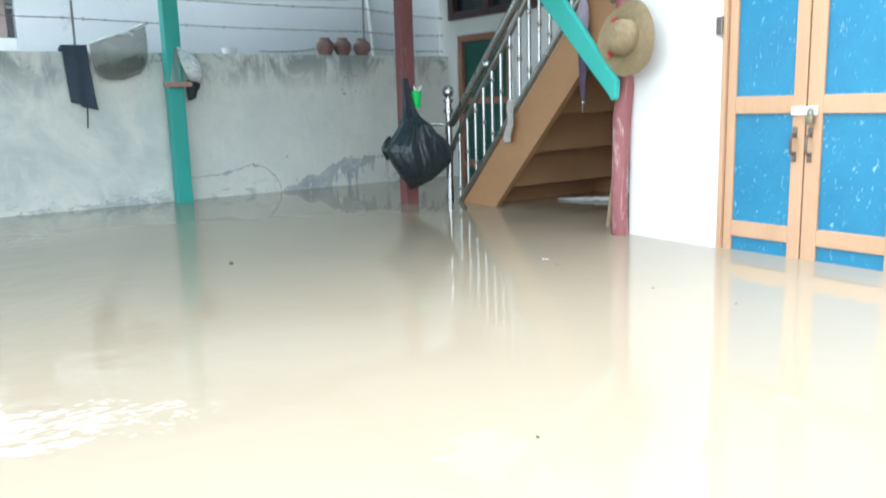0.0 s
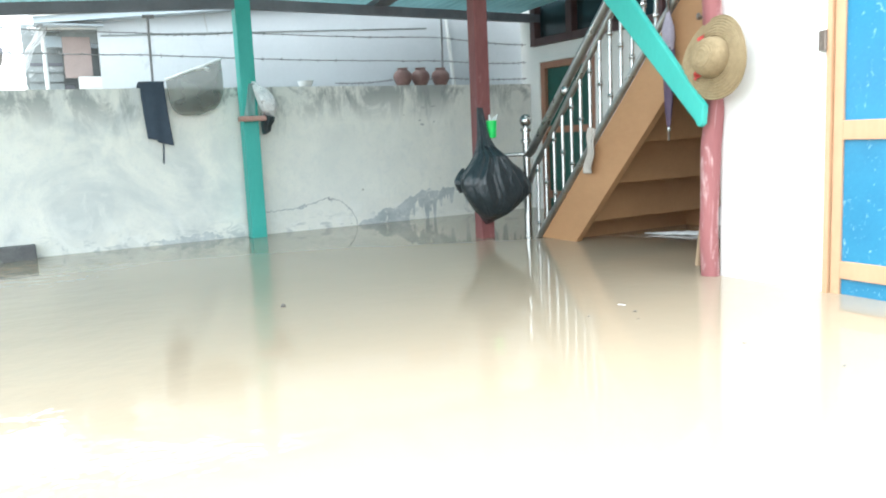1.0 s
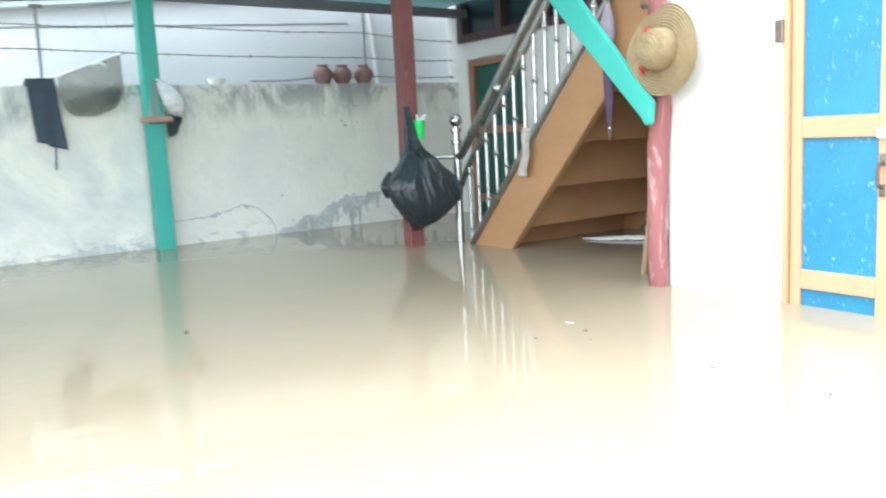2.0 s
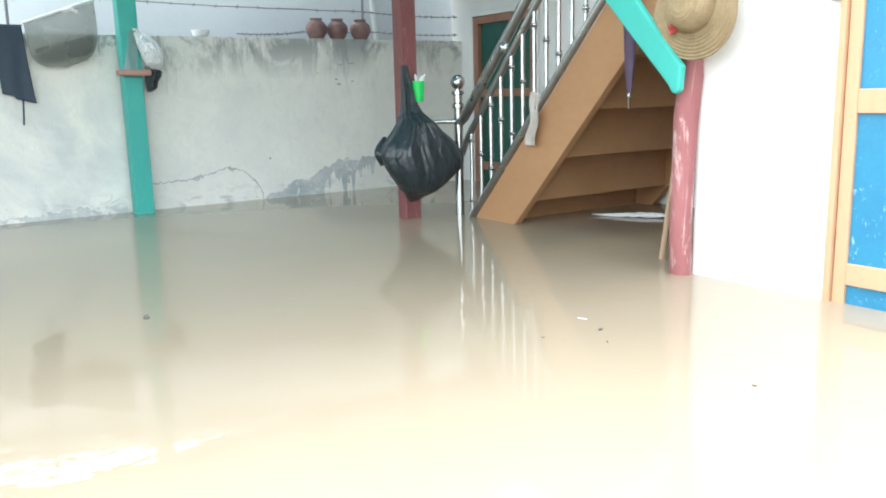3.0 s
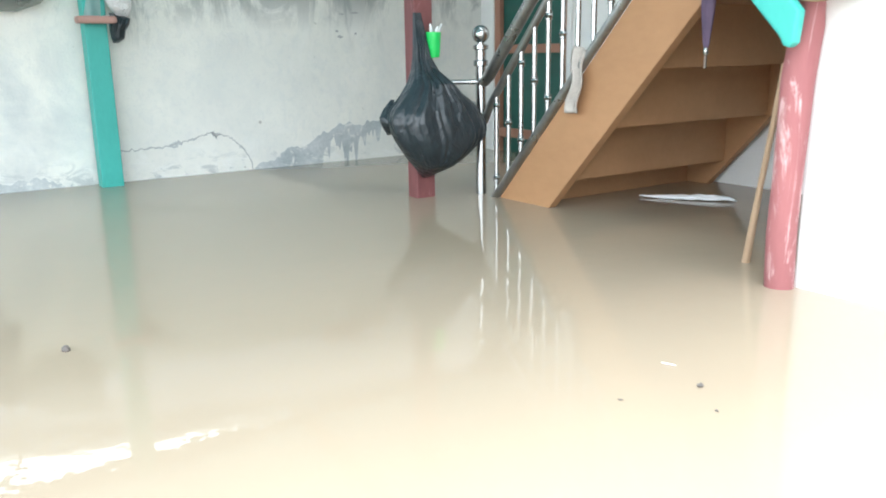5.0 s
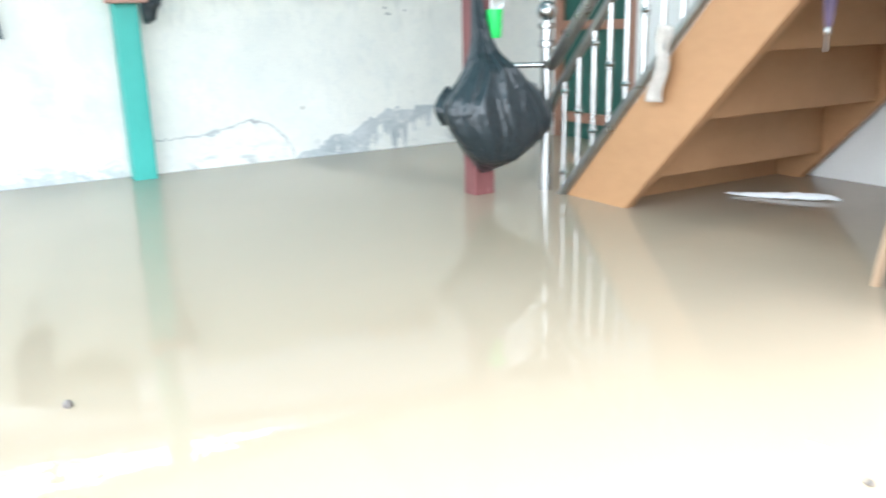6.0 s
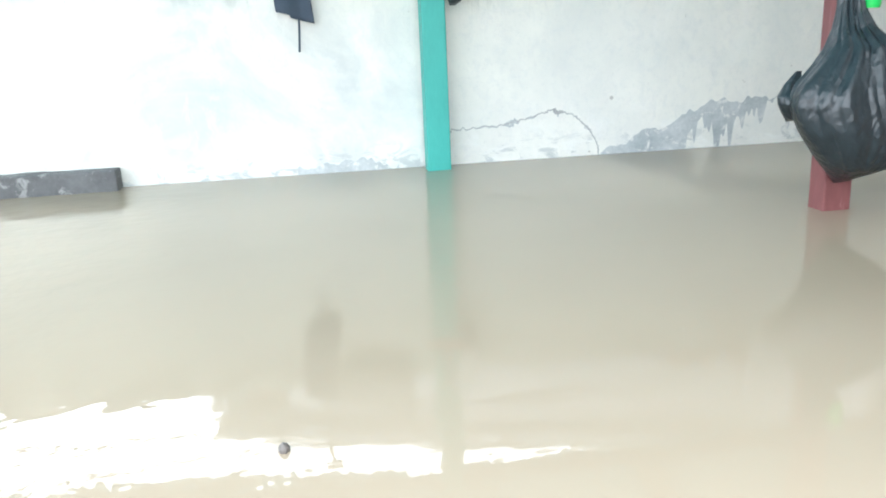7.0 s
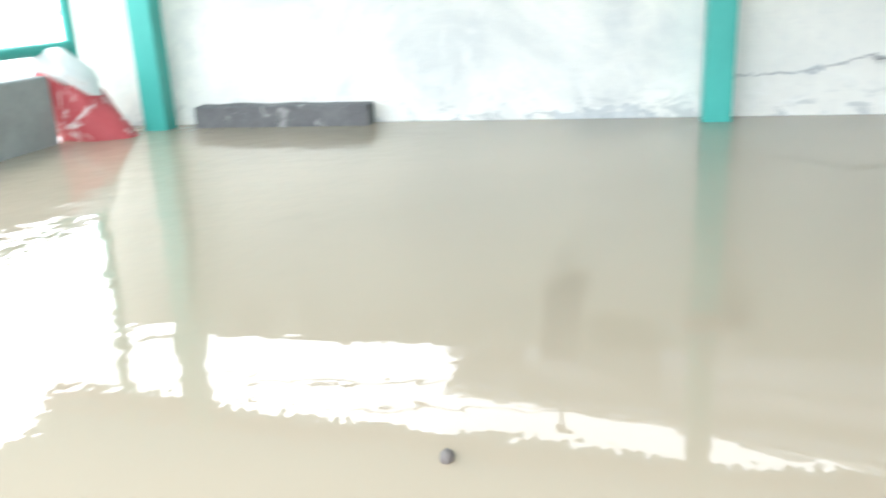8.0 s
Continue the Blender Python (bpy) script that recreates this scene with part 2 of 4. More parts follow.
M_GREYPANEL = material("grey_sheet", (0.27, 0.295, 0.30), (0.19, 0.21, 0.215), 4.0, 0.7, 60, 0.15, wear=(0.44, 0.46, 0.465), wear_at=0.58, wear_scale=8.0)
M_LEAF = material("dead_leaf", (0.13, 0.115, 0.105), (0.085, 0.075, 0.07), 30.0, 0.7, 90, 0.2)
M_CRUST = material("bare_cement", (0.33, 0.36, 0.375), (0.55, 0.57, 0.575), 7.0, 0.9, 60, 0.5, wear=(0.66, 0.655, 0.625), wear_at=0.56, wear_scale=12.0)
M_CRACK = material("dark_crack", (0.32, 0.325, 0.325), (0.50, 0.50, 0.495), 30.0, 0.95, 90, 0.3)
M_BRASS = material("dull_brass", (0.30, 0.26, 0.17), (0.22, 0.19, 0.13), 20.0, 0.4, 90, 0.05, metal=0.8)
M_BRONZE = material("dark_bronze", (0.20, 0.165, 0.14), (0.13, 0.105, 0.09), 20.0, 0.4, 90, 0.05, metal=0.7)
M_DARKGLASS = material("dark_window_glass", (0.015, 0.03, 0.035), (0.012, 0.024, 0.03), 2.0, 0.12, 20, 0.0)


def plaster_material():
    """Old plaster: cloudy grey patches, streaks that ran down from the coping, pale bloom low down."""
    m = bpy.data.materials.new("fence_plaster")
    m.use_nodes = True
    n, l = m.node_tree.nodes, m.node_tree.links
    b = n["Principled BSDF"]
    tc = n.new("ShaderNodeTexCoord")

    def tex(scale, stretch, detail=6, rough=0.6, distort=0.0):
        mp = n.new("ShaderNodeMapping")
        mp.inputs["Scale"].default_value = stretch
        l.new(tc.outputs["Object"], mp.inputs["Vector"])
        t = n.new("ShaderNodeTexNoise")
        t.inputs["Scale"].default_value = scale
        t.inputs["Detail"].default_value = detail
        t.inputs["Roughness"].default_value = rough
        t.inputs["Distortion"].default_value = distort
        l.new(mp.outputs[0], t.inputs["Vector"])
        return t.outputs["Fac"]

    def span(value, lo, hi, to_lo=0.0, to_hi=1.0):
        r = n.new("ShaderNodeMapRange")
        for key, v in (("From Min", lo), ("From Max", hi), ("To Min", to_lo), ("To Max", to_hi)):
            r.inputs[key].default_value = v
        l.new(value, r.inputs["Value"])
        return r.outputs[0]

    def times(a, b_):
        t = n.new("ShaderNodeMath")
        t.operation = "MULTIPLY"
        l.new(a, t.inputs[0])
        if isinstance(b_, float):
            t.inputs[1].default_value = b_
        else:
            l.new(b_, t.inputs[1])
        return t.outputs[0]

    def blend(a, colour, fac):
        t = n.new("ShaderNodeMix")
        t.data_type = "RGBA"
        l.new(fac, t.inputs["Factor"])
        if isinstance(a, tuple):
            t.inputs["A"].default_value = (*a, 1)
        else:
            l.new(a, t.inputs["A"])
        t.inputs["B"].default_value = (*colour, 1)
        return t.outputs["Result"]

    xyz = n.new("ShaderNodeSeparateXYZ")
    l.new(tc.outputs["Object"], xyz.inputs[0])
    fine = tex(70, (1, 1, 1), 4)
    base = blend((0.77, 0.755, 0.70), (0.69, 0.685, 0.645), span(tex(3.0, (1, 1, 1)), 0.35, 0.65))
    cloudy = span(xyz.outputs["X"], 0.10, -0.15, 0.20, 1.0)
    base = blend(base, (0.42, 0.455, 0.475), times(times(span(tex(1.7, (1, 1, 0.9), 8, 0.62, 0.9), 0.45, 0.64), 0.60), cloudy))
    base = blend(base, (0.60, 0.615, 0.61), times(span(tex(13.0, (1, 1, 0.8), 8, 0.72, 0.4), 0.50, 0.60), 0.30))
    base = blend(base, (0.56, 0.57, 0.565), times(span(tex(48.0, (1, 1, 1), 5, 0.7), 0.55, 0.66), 0.2))
    base = blend(base, (0.76, 0.75, 0.715), times(span(tex(4.2, (1, 1, 0.6), 8, 0.7, 0.5), 0.56, 0.66), 0.6))
    gather = span(tex(1.4, (1, 1, 0.2), 4, 0.6, 0.2), 0.44, 0.60)
    streak = times(times(span(tex(10.0, (1, 1, 0.22), 7, 0.66, 0.35), 0.50, 0.60), span(xyz.outputs["Z"], 0.66, 1.06)), gather)
    base = blend(base, (0.27, 0.285, 0.285), times(streak, 0.95))
    cap = times(span(tex(4.2, (1, 1, 0.55), 8, 0.7, 0.6), 0.49, 0.58), span(xyz.outputs["Z"], 0.80, 1.03))
    base = blend(base, (0.25, 0.265, 0.265), times(cap, 0.8))
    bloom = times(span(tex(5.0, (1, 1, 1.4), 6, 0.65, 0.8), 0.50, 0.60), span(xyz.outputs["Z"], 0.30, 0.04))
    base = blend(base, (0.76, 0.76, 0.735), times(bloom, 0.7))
    damp = times(span(tex(7.0, (1, 1, 1.8), 6, 0.68, 1.0), 0.54, 0.62), span(xyz.outputs["Z"], 0.16, 0.02))
    base = blend(base, (0.42, 0.44, 0.445), times(damp, 0.8))
    spots = span(tex(16.0, (1, 1, 1), 3, 0.5), 0.73, 0.76)
    base = blend(base, (0.28, 0.26, 0.24), times(spots, 0.6))
    l.new(base, b.inputs["Base Color"])
    b.inputs["Roughness"].default_value = 0.85
    bp = n.new("ShaderNodeBump")
    bp.inputs["Strength"].default_value = 0.3
    bp.inputs["Distance"].default_value = 0.008
    l.new(fine, bp.inputs["Height"])
    l.new(bp.outputs[0], b.inputs["Normal"])
    return m


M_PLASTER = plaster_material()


def thin_material(name, colour, through_part, rough=0.5, clear=0.0):
    """A sheet that lets some light through; clear: the share seen straight through."""
    m = bpy.data.materials.new(name)
    m.use_nodes = True
    n, l = m.node_tree.nodes, m.node_tree.links
    b = n["Principled BSDF"]
    tc = n.new("ShaderNodeTexCoord")
    t = n.new("ShaderNodeTexNoise")
    t.inputs["Scale"].default_value = 3.0
    t.inputs["Detail"].default_value = 6
    l.new(tc.outputs["Object"], t.inputs["Vector"])
    mix = n.new("ShaderNodeMix")
    mix.data_type = "RGBA"
    mix.inputs["A"].default_value = (*colour, 1)
    mix.inputs["B"].default_value = (*(c * 0.5 for c in colour), 1)
    l.new(t.outputs["Fac"], mix.inputs["Factor"])
    l.new(mix.outputs["Result"], b.inputs["Base Color"])
    b.inputs["Roughness"].default_value = rough
    tr = n.new("ShaderNodeBsdfTranslucent")
    l.new(mix.outputs["Result"], tr.inputs["Color"])
    ms = n.new("ShaderNodeMixShader")
    ms.inputs[0].default_value = through_part
    l.new(b.outputs[0], ms.inputs[1])
    l.new(tr.outputs[0], ms.inputs[2])
    last = ms.outputs[0]
    if clear:
        tp = n.new("ShaderNodeBsdfTransparent")
        m2 = n.new("ShaderNodeMixShader")
        m2.inputs[0].default_value = clear
        l.new(last, m2.inputs[1])
        l.new(tp.outputs[0], m2.inputs[2])
        last = m2.outputs[0]
    l.new(last, n["Material Output"].inputs["Surface"])
    return m


def crumple(m, scale, strength, tall=1.0):
    """Creased film: the cells of two Voronoi nets in the relief."""
    n, l = m.node_tree.nodes, m.node_tree.links
    b = n["Principled BSDF"]
    tc = n.new("ShaderNodeTexCoord")
    warp = n.new("ShaderNodeTexNoise")
    warp.inputs["Scale"].default_value = scale * 0.4
    l.new(tc.outputs["Object"], warp.inputs["Vector"])
    mixv = n.new("ShaderNodeMix")
    mixv.data_type = "VECTOR"
    mixv.inputs["Factor"].default_value = 0.12
    flat = n.new("ShaderNodeMapping")
    flat.inputs["Scale"].default_value = (1, 1, tall)
    l.new(tc.outputs["Object"], flat.inputs["Vector"])
    l.new(flat.outputs[0], mixv.inputs["A"])
    l.new(warp.outputs["Color"], mixv.inputs["B"])
    total = None
    for f, w in ((1.0, 1.0), (2.6, 0.4)):
        v = n.new("ShaderNodeTexVoronoi")
        v.feature = "F1"
        v.inputs["Scale"].default_value = scale * f
        l.new(mixv.outputs["Result"], v.inputs["Vector"])
        k = n.new("ShaderNodeMath")
        k.operation = "MULTIPLY_ADD"
        k.inputs[1].default_value = w
        l.new(v.outputs["Distance"], k.inputs[0])
        if total is None:
            k.inputs[2].default_value = 0.0
        else:
            l.new(total, k.inputs[2])
        total = k.outputs[0]
    bp = n.new("ShaderNodeBump")
    bp.inputs["Strength"].default_value = strength
    bp.inputs["Distance"].default_value = 0.02
    l.new(total, bp.inputs["Height"])
    l.new(bp.outputs[0], b.inputs["Normal"])


crumple(M_BLACKBAG, 22.0, 0.34, 0.13)
crumple(M_CRUMPLED, 34.0, 0.7)
crumple(M_SACK, 14.0, 0.35)

M_ROOF = thin_material("turquoise_fibreglass_sheet", (0.22, 0.42, 0.45), 0.18)
M_TUB = thin_material("cloudy_grey_plastic", (0.36, 0.38, 0.345), 0.4, 0.4, 0.45)
M_DREGS = thin_material("dark_dregs", (0.10, 0.125, 0.13), 0.3, 0.5, 0.35)
M_FILM = thin_material("clear_plastic_film", (0.75, 0.77, 0.78), 0.5, 0.3, 0.45)


def water_material():
    m = bpy.data.materials.new("muddy_water")
    m.use_nodes = True
    n, l = m.node_tree.nodes, m.node_tree.links
    b = n["Principled BSDF"]
    tc = n.new("ShaderNodeTexCoord")
    silt = n.new("ShaderNodeTexNoise")
    silt.inputs["Scale"].default_value = 0.8
    silt.inputs["Detail"].default_value = 3
    l.new(tc.outputs["Object"], silt.inputs["Vector"])
    mix = n.new("ShaderNodeMix")
    mix.data_type = "RGBA"
    mix.inputs["A"].default_value = (0.303, 0.249, 0.184, 1)
    mix.inputs["B"].default_value = (0.348, 0.287, 0.214, 1)
    l.new(silt.outputs["Fac"], mix.inputs["Factor"])
    l.new(mix.outputs["Result"], b.inputs["Base Color"])
    b.inputs["Roughness"].default_value = 0.005
    b.inputs["IOR"].default_value = 1.33
    wide = n.new("ShaderNodeTexNoise")
    wide.inputs["Scale"].default_value = 2.2
    wide.inputs["Detail"].default_value = 2
    short = n.new("ShaderNodeTexNoise")
    short.inputs["Scale"].default_value = 12.0
    short.inputs["Detail"].default_value = 2
    for t in (wide, short):
        l.new(tc.outputs["Object"], t.inputs["Vector"])
    add = n.new("ShaderNodeMath")
    add.operation = "MULTIPLY_ADD"
    add.inputs[1].default_value = 0.30
    l.new(short.outputs["Fac"], add.inputs[0])
    l.new(wide.outputs["Fac"], add.inputs[2])
    bp = n.new("ShaderNodeBump")
    bp.inputs["Strength"].default_value = 0.02
    bp.inputs["Distance"].default_value = 0.02
    # the water is ruffled more where the yard lies open to the wind
    xyz = n.new("ShaderNodeSeparateXYZ")
    l.new(tc.outputs["Object"], xyz.inputs[0])
    open_yard = n.new("ShaderNodeMapRange")
    open_yard.interpolation_type = "SMOOTHSTEP"
    for key, v in (("From Min", -0.75), ("From Max", -1.4), ("To Min", 0.6), ("To Max", 18.0)):
        open_yard.inputs[key].default_value = v
    l.new(xyz.outputs["X"], open_yard.inputs["Value"])
    # and calm in the sheltered strip along the boundary wall
    shelter = n.new("ShaderNodeMapRange")
    shelter.interpolation_type = "SMOOTHSTEP"
    for key, v in (("From Min", 4.3), ("From Max", 3.2), ("To Min", 0.6), ("To Max", 5.0)):
        shelter.inputs[key].default_value = v
    l.new(xyz.outputs["Y"], shelter.inputs["Value"])
    most = n.new("ShaderNodeMath")
    most.operation = "MAXIMUM"
    l.new(open_yard.outputs[0], most.inputs[0])
    l.new(shelter.outputs[0], most.inputs[1])
    swell = n.new("ShaderNodeMath")
    swell.operation = "MULTIPLY"
    l.new(add.outputs[0], swell.inputs[0])
    l.new(most.outputs[0], swell.inputs[1])
    l.new(swell.outputs[0], bp.inputs["Height"])
    l.new(bp.outputs[0], b.inputs["Normal"])
    return m


M_WATER = water_material()

# ---------------------------------------------------------------- ground and water
bm = new_bm()
box(bm, (-400, -400, -0.6), (400, 400, -0.42))
setting("ground", bm, M_GROUND, "brown muddy ground under the flood water", "ground")
bm = new_bm()
box(bm, (-60, -60, -0.02), (60, 60, 0.0))
setting("water", bm, M_WATER, "still brown flood water covering the yard", "water")

# ---------------------------------------------------------------- boundary wall
FY, FT = 6.07, 1.085


def fence_outline(x0, x1):
    n = 60
    top = [(x1 + (x0 - x1) * k / n, FT + 0.006 * noise.noise(Vector((k * 0.35, 3.1, 0)))) for k in range(n + 1)]
    return [(x0, -0.45), (x1, -0.45)] + top


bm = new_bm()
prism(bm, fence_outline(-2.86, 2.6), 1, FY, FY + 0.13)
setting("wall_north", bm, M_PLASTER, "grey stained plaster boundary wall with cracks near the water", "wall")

# ---------------------------------------------------------------- house
HX = 1.215          # face of the front room
BX = 2.60           # face of the back wall behind the stairs


def wall_with_holes(x0, x1, y0, y1, z0, z1, holes):
    """A wall between x0 and x1 along y; holes are (ya, yb, za, zb)."""
    bm = new_bm()
    ys = sorted({y0, y1, *(h[0] for h in holes), *(h[1] for h in holes)})
    zs = sorted({z0, z1, *(h[2] for h in holes), *(h[3] for h in holes)})
    for ya, yb in zip(ys, ys[1:]):
        for za, zb in zip(zs, zs[1:]):
            my, mz = (ya + yb) / 2, (za + zb) / 2
            if not any(h[0] < my < h[1] and h[2] < mz < h[3] for h in holes):
                box(bm, (x0, ya, za), (x1, yb, zb))
    bmesh.ops.remove_doubles(bm, verts=bm.verts, dist=1e-5)
    inner = [f for f in bm.faces if not f.is_valid]
    seen = {}
    for f in bm.faces:
        key = tuple(round(c, 4) for c in f.calc_center_median())
        seen.setdefault(key, []).append(f)
    bmesh.ops.delete(bm, geom=[f for fs in seen.values() if len(fs) > 1 for f in fs] + inner, context="FACES")
    return bm


DOOR = (1.38, 2.185, -0.42, 1.62)
setting("wall_front_room", wall_with_holes(HX, HX + 0.12, -3.0, 2.70, -0.45, 2.9, [DOOR]), M_WHITE,
        "bright white painted house wall beside the blue door", "wall")
bm = new_bm()
box(bm, (HX + 0.12, 2.58, -0.45), (4.6, 2.70, 2.9))
setting("wall_room_side", bm, M_WHITE, "white painted side wall of the front room", "wall")
bm = new_bm()
box(bm, (4.6, -3.0, -0.45), (4.72, 6.2, 2.9))
setting("wall_east", bm, M_WHITE, "plain white house wall", "wall")
bm = new_bm()
box(bm, (HX, -3.12, -0.45), (4.72, -3.0, 2.9))
setting("wall_south", bm, M_WHITE, "plain white house wall", "wall")
BDOOR = (5.18, 5.905, -0.42, 1.25)
BWIN = (4.10, 6.02, 1.39, 2.3)
setting("wall_back", wall_with_holes(BX, BX + 0.12, 2.70, 6.20, -0.45, 2.9, [BDOOR, BWIN]), M_WHITE,
        "pale white house wall behind the stairs", "wall")
bm = new_bm()
box(bm, (BX + 0.12, 6.08, -0.45), (4.6, 6.20, 2.9))
setting("wall_back_side", bm, M_WHITE, "plain white house wall", "wall")
bm = new_bm()
box(bm, (HX - 0.02, -3.12, 2.9), (4.8, 6.25, 3.0))
setting("ceiling", bm, M_WHITE, "plain white slab over the house", "ceiling")

# ---------------------------------------------------------------- posts and roof
post = thing("green_post", (0.06, 5.97, -0.4), "turquoise painted square post against the boundary wall", "post", "turquoise posts")
bm = new_bm()
box(bm, (0.005, 5.925, -0.4), (0.115, 6.03, 1.72), 0.006)
part("shaft", bm, M_GREEN, post)
post = thing("green_post", (-2.39, 5.94, -0.4), "turquoise painted square post at the wall's end", "post", "turquoise posts")
bm = new_bm()
box(bm, (-2.44, 5.90, -0.4), (-2.33, 6.0, 1.60), 0.006)
part("shaft", bm, M_GREEN, post)
post = thing("red_post", (1.175, 4.66, -0.4), "worn dark red wooden post with a black bag on it", "post", "red posts")
bm = new_bm()
box(bm, (1.138, 4.60, -0.4), (1.238, 4.685, 1.75), 0.008)
part("shaft", bm, M_RED, post)
post = thing("red_post", (1.20, 2.755, -0.4), "worn red round wooden post beside the white wall", "post", "red posts")
bm = new_bm()
tube(bm, [(1.178 + 0.010 * math.sin(k * 0.9), 2.728 - 0.004 * k / 3, -0.4 + k * 0.14) for k in range(18)], [0.045 - 0.0006 * k for k in range(18)], 24, 0.014)
part("shaft", bm, M_REDLOG, post, smooth=True)

bm = new_bm()
prism(bm, [(0.0, 1.62), (2.62, 1.59), (2.62, 1.655), (0.0, 1.69)], 1, 5.93, 5.99)
beam = thing("roof_beam", (0, 5.96, 1.6), "dark weathered wooden beam under the porch roof", "beam")
part("timber", bm, M_BEAM, beam)
bm = new_bm()
prism(bm, [(-3.25, 1.42), (0.0, 1.62), (0.0, 1.69), (-3.25, 1.495)], 1, 5.93, 5.99)
beam = thing("roof_beam", (-1, 5.96, 1.5), "dark weathered wooden beam sloping to the yard's end", "beam")
part("timber", bm, M_BEAM, beam)


def roof_sheet(x0, x1, y0, y1):
    """Corrugated sheet that falls a little towards the boundary wall and the yard's end."""
    def point(u, v):
        x, y = x0 + u * (x1 - x0), y0 + v * (y1 - y0)
        drop = 0.0 if x > 0 else 0.055 * x
        return (x, y, 1.705 + drop + (6.2 - y) * 0.045 + 0.012 * math.sin(x * 2 * math.pi / 0.076))
    bm = new_bm()
    grid_sheet(bm, int((x1 - x0) / 0.0095), 6, point)
    return bm


roof = thing("porch_roof", (0, 4.5, 1.8), "turquoise corrugated fibreglass porch roof", "roof")
part("sheet", roof_sheet(-3.25, 1.14, 2.75, 6.2), M_ROOF, roof, smooth=True)
part("sheet", roof_sheet(1.14, 2.58, 4.5, 6.2), M_ROOF, roof, smooth=True)

# ---------------------------------------------------------------- staircase
SL = 1.07
SX0, SX1 = 1.46, 2.56
stairs = thing("staircase", (2.0, 4.2, -0.4), "brown painted wooden staircase with open underside", "staircase")
for x in (SX0, SX1 - 0.045):
    bm = new_bm()
    prism(bm, [(4.385 + 0.45 / SL, -0.45), (4.04 + 0.45 / SL, -0.45), (2.76, SL * (4.04 - 2.76)), (2.76, SL * (4.385 - 2.76))], 0, x, x + 0.045, 0.004)
    part("stringer", bm, M_WOOD, stairs)
for k in range(-2, 6):
    y, z = 3.945 - 0.220 * k, 0.127 + 0.2345 * k
    bm = new_bm()
    box(bm, (SX0 + 0.046, y, z), (SX1 - 0.046, y + 0.022, z + 0.2345), 0.002)
    part("riser", bm, M_WOOD, stairs)
    if k < 5:
        bm = new_bm()
        box(bm, (SX0 + 0.046, y - 0.198, z + 0.2345), (SX1 - 0.046, y + 0.045, z + 0.2345 + 0.03), 0.003)
        part("tread", bm, M_WOOD, stairs)

rail = thing("stair_railing", (1.455, 4.0, -0.4), "polished steel stair railing with thin balusters and ball finial", "railing")
RX = 1.455
bm = new_bm()
tube(bm, [(RX, 4.527, -0.4), (RX, 4.527, 0.70)], 0.025, 16)
newel = part("newel", bm, M_STEEL, rail, smooth=True)
bm = new_bm()
lathe(bm, (RX, 4.527, 0), [(0.026, 0.60), (0.034, 0.605), (0.034, 0.625), (0.026, 0.63), (0.026, 0.675), (0.036, 0.68), (0.036, 0.695), (0.016, 0.70), (0.016, 0.712)], 16)
part("collar", bm, M_STEEL, newel, smooth=True)
bm = new_bm()
ball(bm, (RX, 4.527, 0.746), 0.041)
part("ball_finial", bm, M_STEEL, newel, smooth=True)
bm = new_bm()
tube(bm, [(RX, 4.527, 0.528), (RX, 4.495, 0.532), (RX, 4.468, 0.552), (RX, 4.43, 0.592), (RX, 2.80, 0.58 + 1.07 * 1.64)], [0.022, 0.025, 0.027, 0.027, 0.027], 16)
part("handrail", bm, M_DARKSTEEL, rail, smooth=True)
bm = new_bm()
tube(bm, [(RX, 4.527, 0.335), (RX, 4.495, 0.35), (RX, 4.475, 0.385), (RX, 4.455, 0.42), (RX, 4.43, 0.452), (RX, 2.80, 0.415 + 1.125 * 1.67)], 0.018, 12)
part("middle_rail", bm, M_DARKSTEEL, rail, smooth=True)
bm = new_bm()
tube(bm, [(RX, 4.43, -0.02), (RX, 2.80, -0.02 + 1.075 * 1.63)], 0.02, 12)
part("bottom_rail", bm, M_DARKSTEEL, rail, smooth=True)
bm = new_bm()
tube(bm, [(RX, 4.52, 0.53), (1.22, 4.66, 0.53)], 0.012, 10)
part("cross_bar", bm, M_DARKSTEEL, rail, smooth=True)
for k in range(17):
    y = 4.405 - 0.0885 * k
    z0, z1 = 1.075 * (4.43 - y) - 0.02, 0.415 + 1.125 * (4.47 - y)
    bm = new_bm()
    tube(bm, [(RX, y, z0), (RX, y, z1)], 0.0105, 12)
    bal = part("baluster", bm, M_STEEL, rail, smooth=True)
    for h in ((0.42, 0.085) if k % 2 == 0 else (0.25,)):
        zc = z0 + h
        bm = new_bm()
        lathe(bm, (RX, y, zc), [(0.0107, -0.019), (0.0155, -0.016), (0.0155, -0.012), (0.0125, -0.010), (0.0185, 0.0), (0.0125, 0.010), (0.0155, 0.012), (0.0155, 0.016), (0.0107, 0.019)], 12)
        part("knob", bm, M_STEEL, bal, smooth=True)

# ---------------------------------------------------------------- knee brace
brace = thing("knee_brace", (1.13, 2.8, 0.7), "turquoise painted diagonal wooden brace with a rounded end", "brace")
bm = new_bm()
prism(bm, [(2.718, 0.690), (2.708, 0.670), (2.692, 0.662), (2.676, 0.674), (2.668, 0.755), (3.53, 1.75), (3.758, 1.75)], 0, 1.075, 1.108, 0.008)
part("board", bm, M_GREEN, brace)

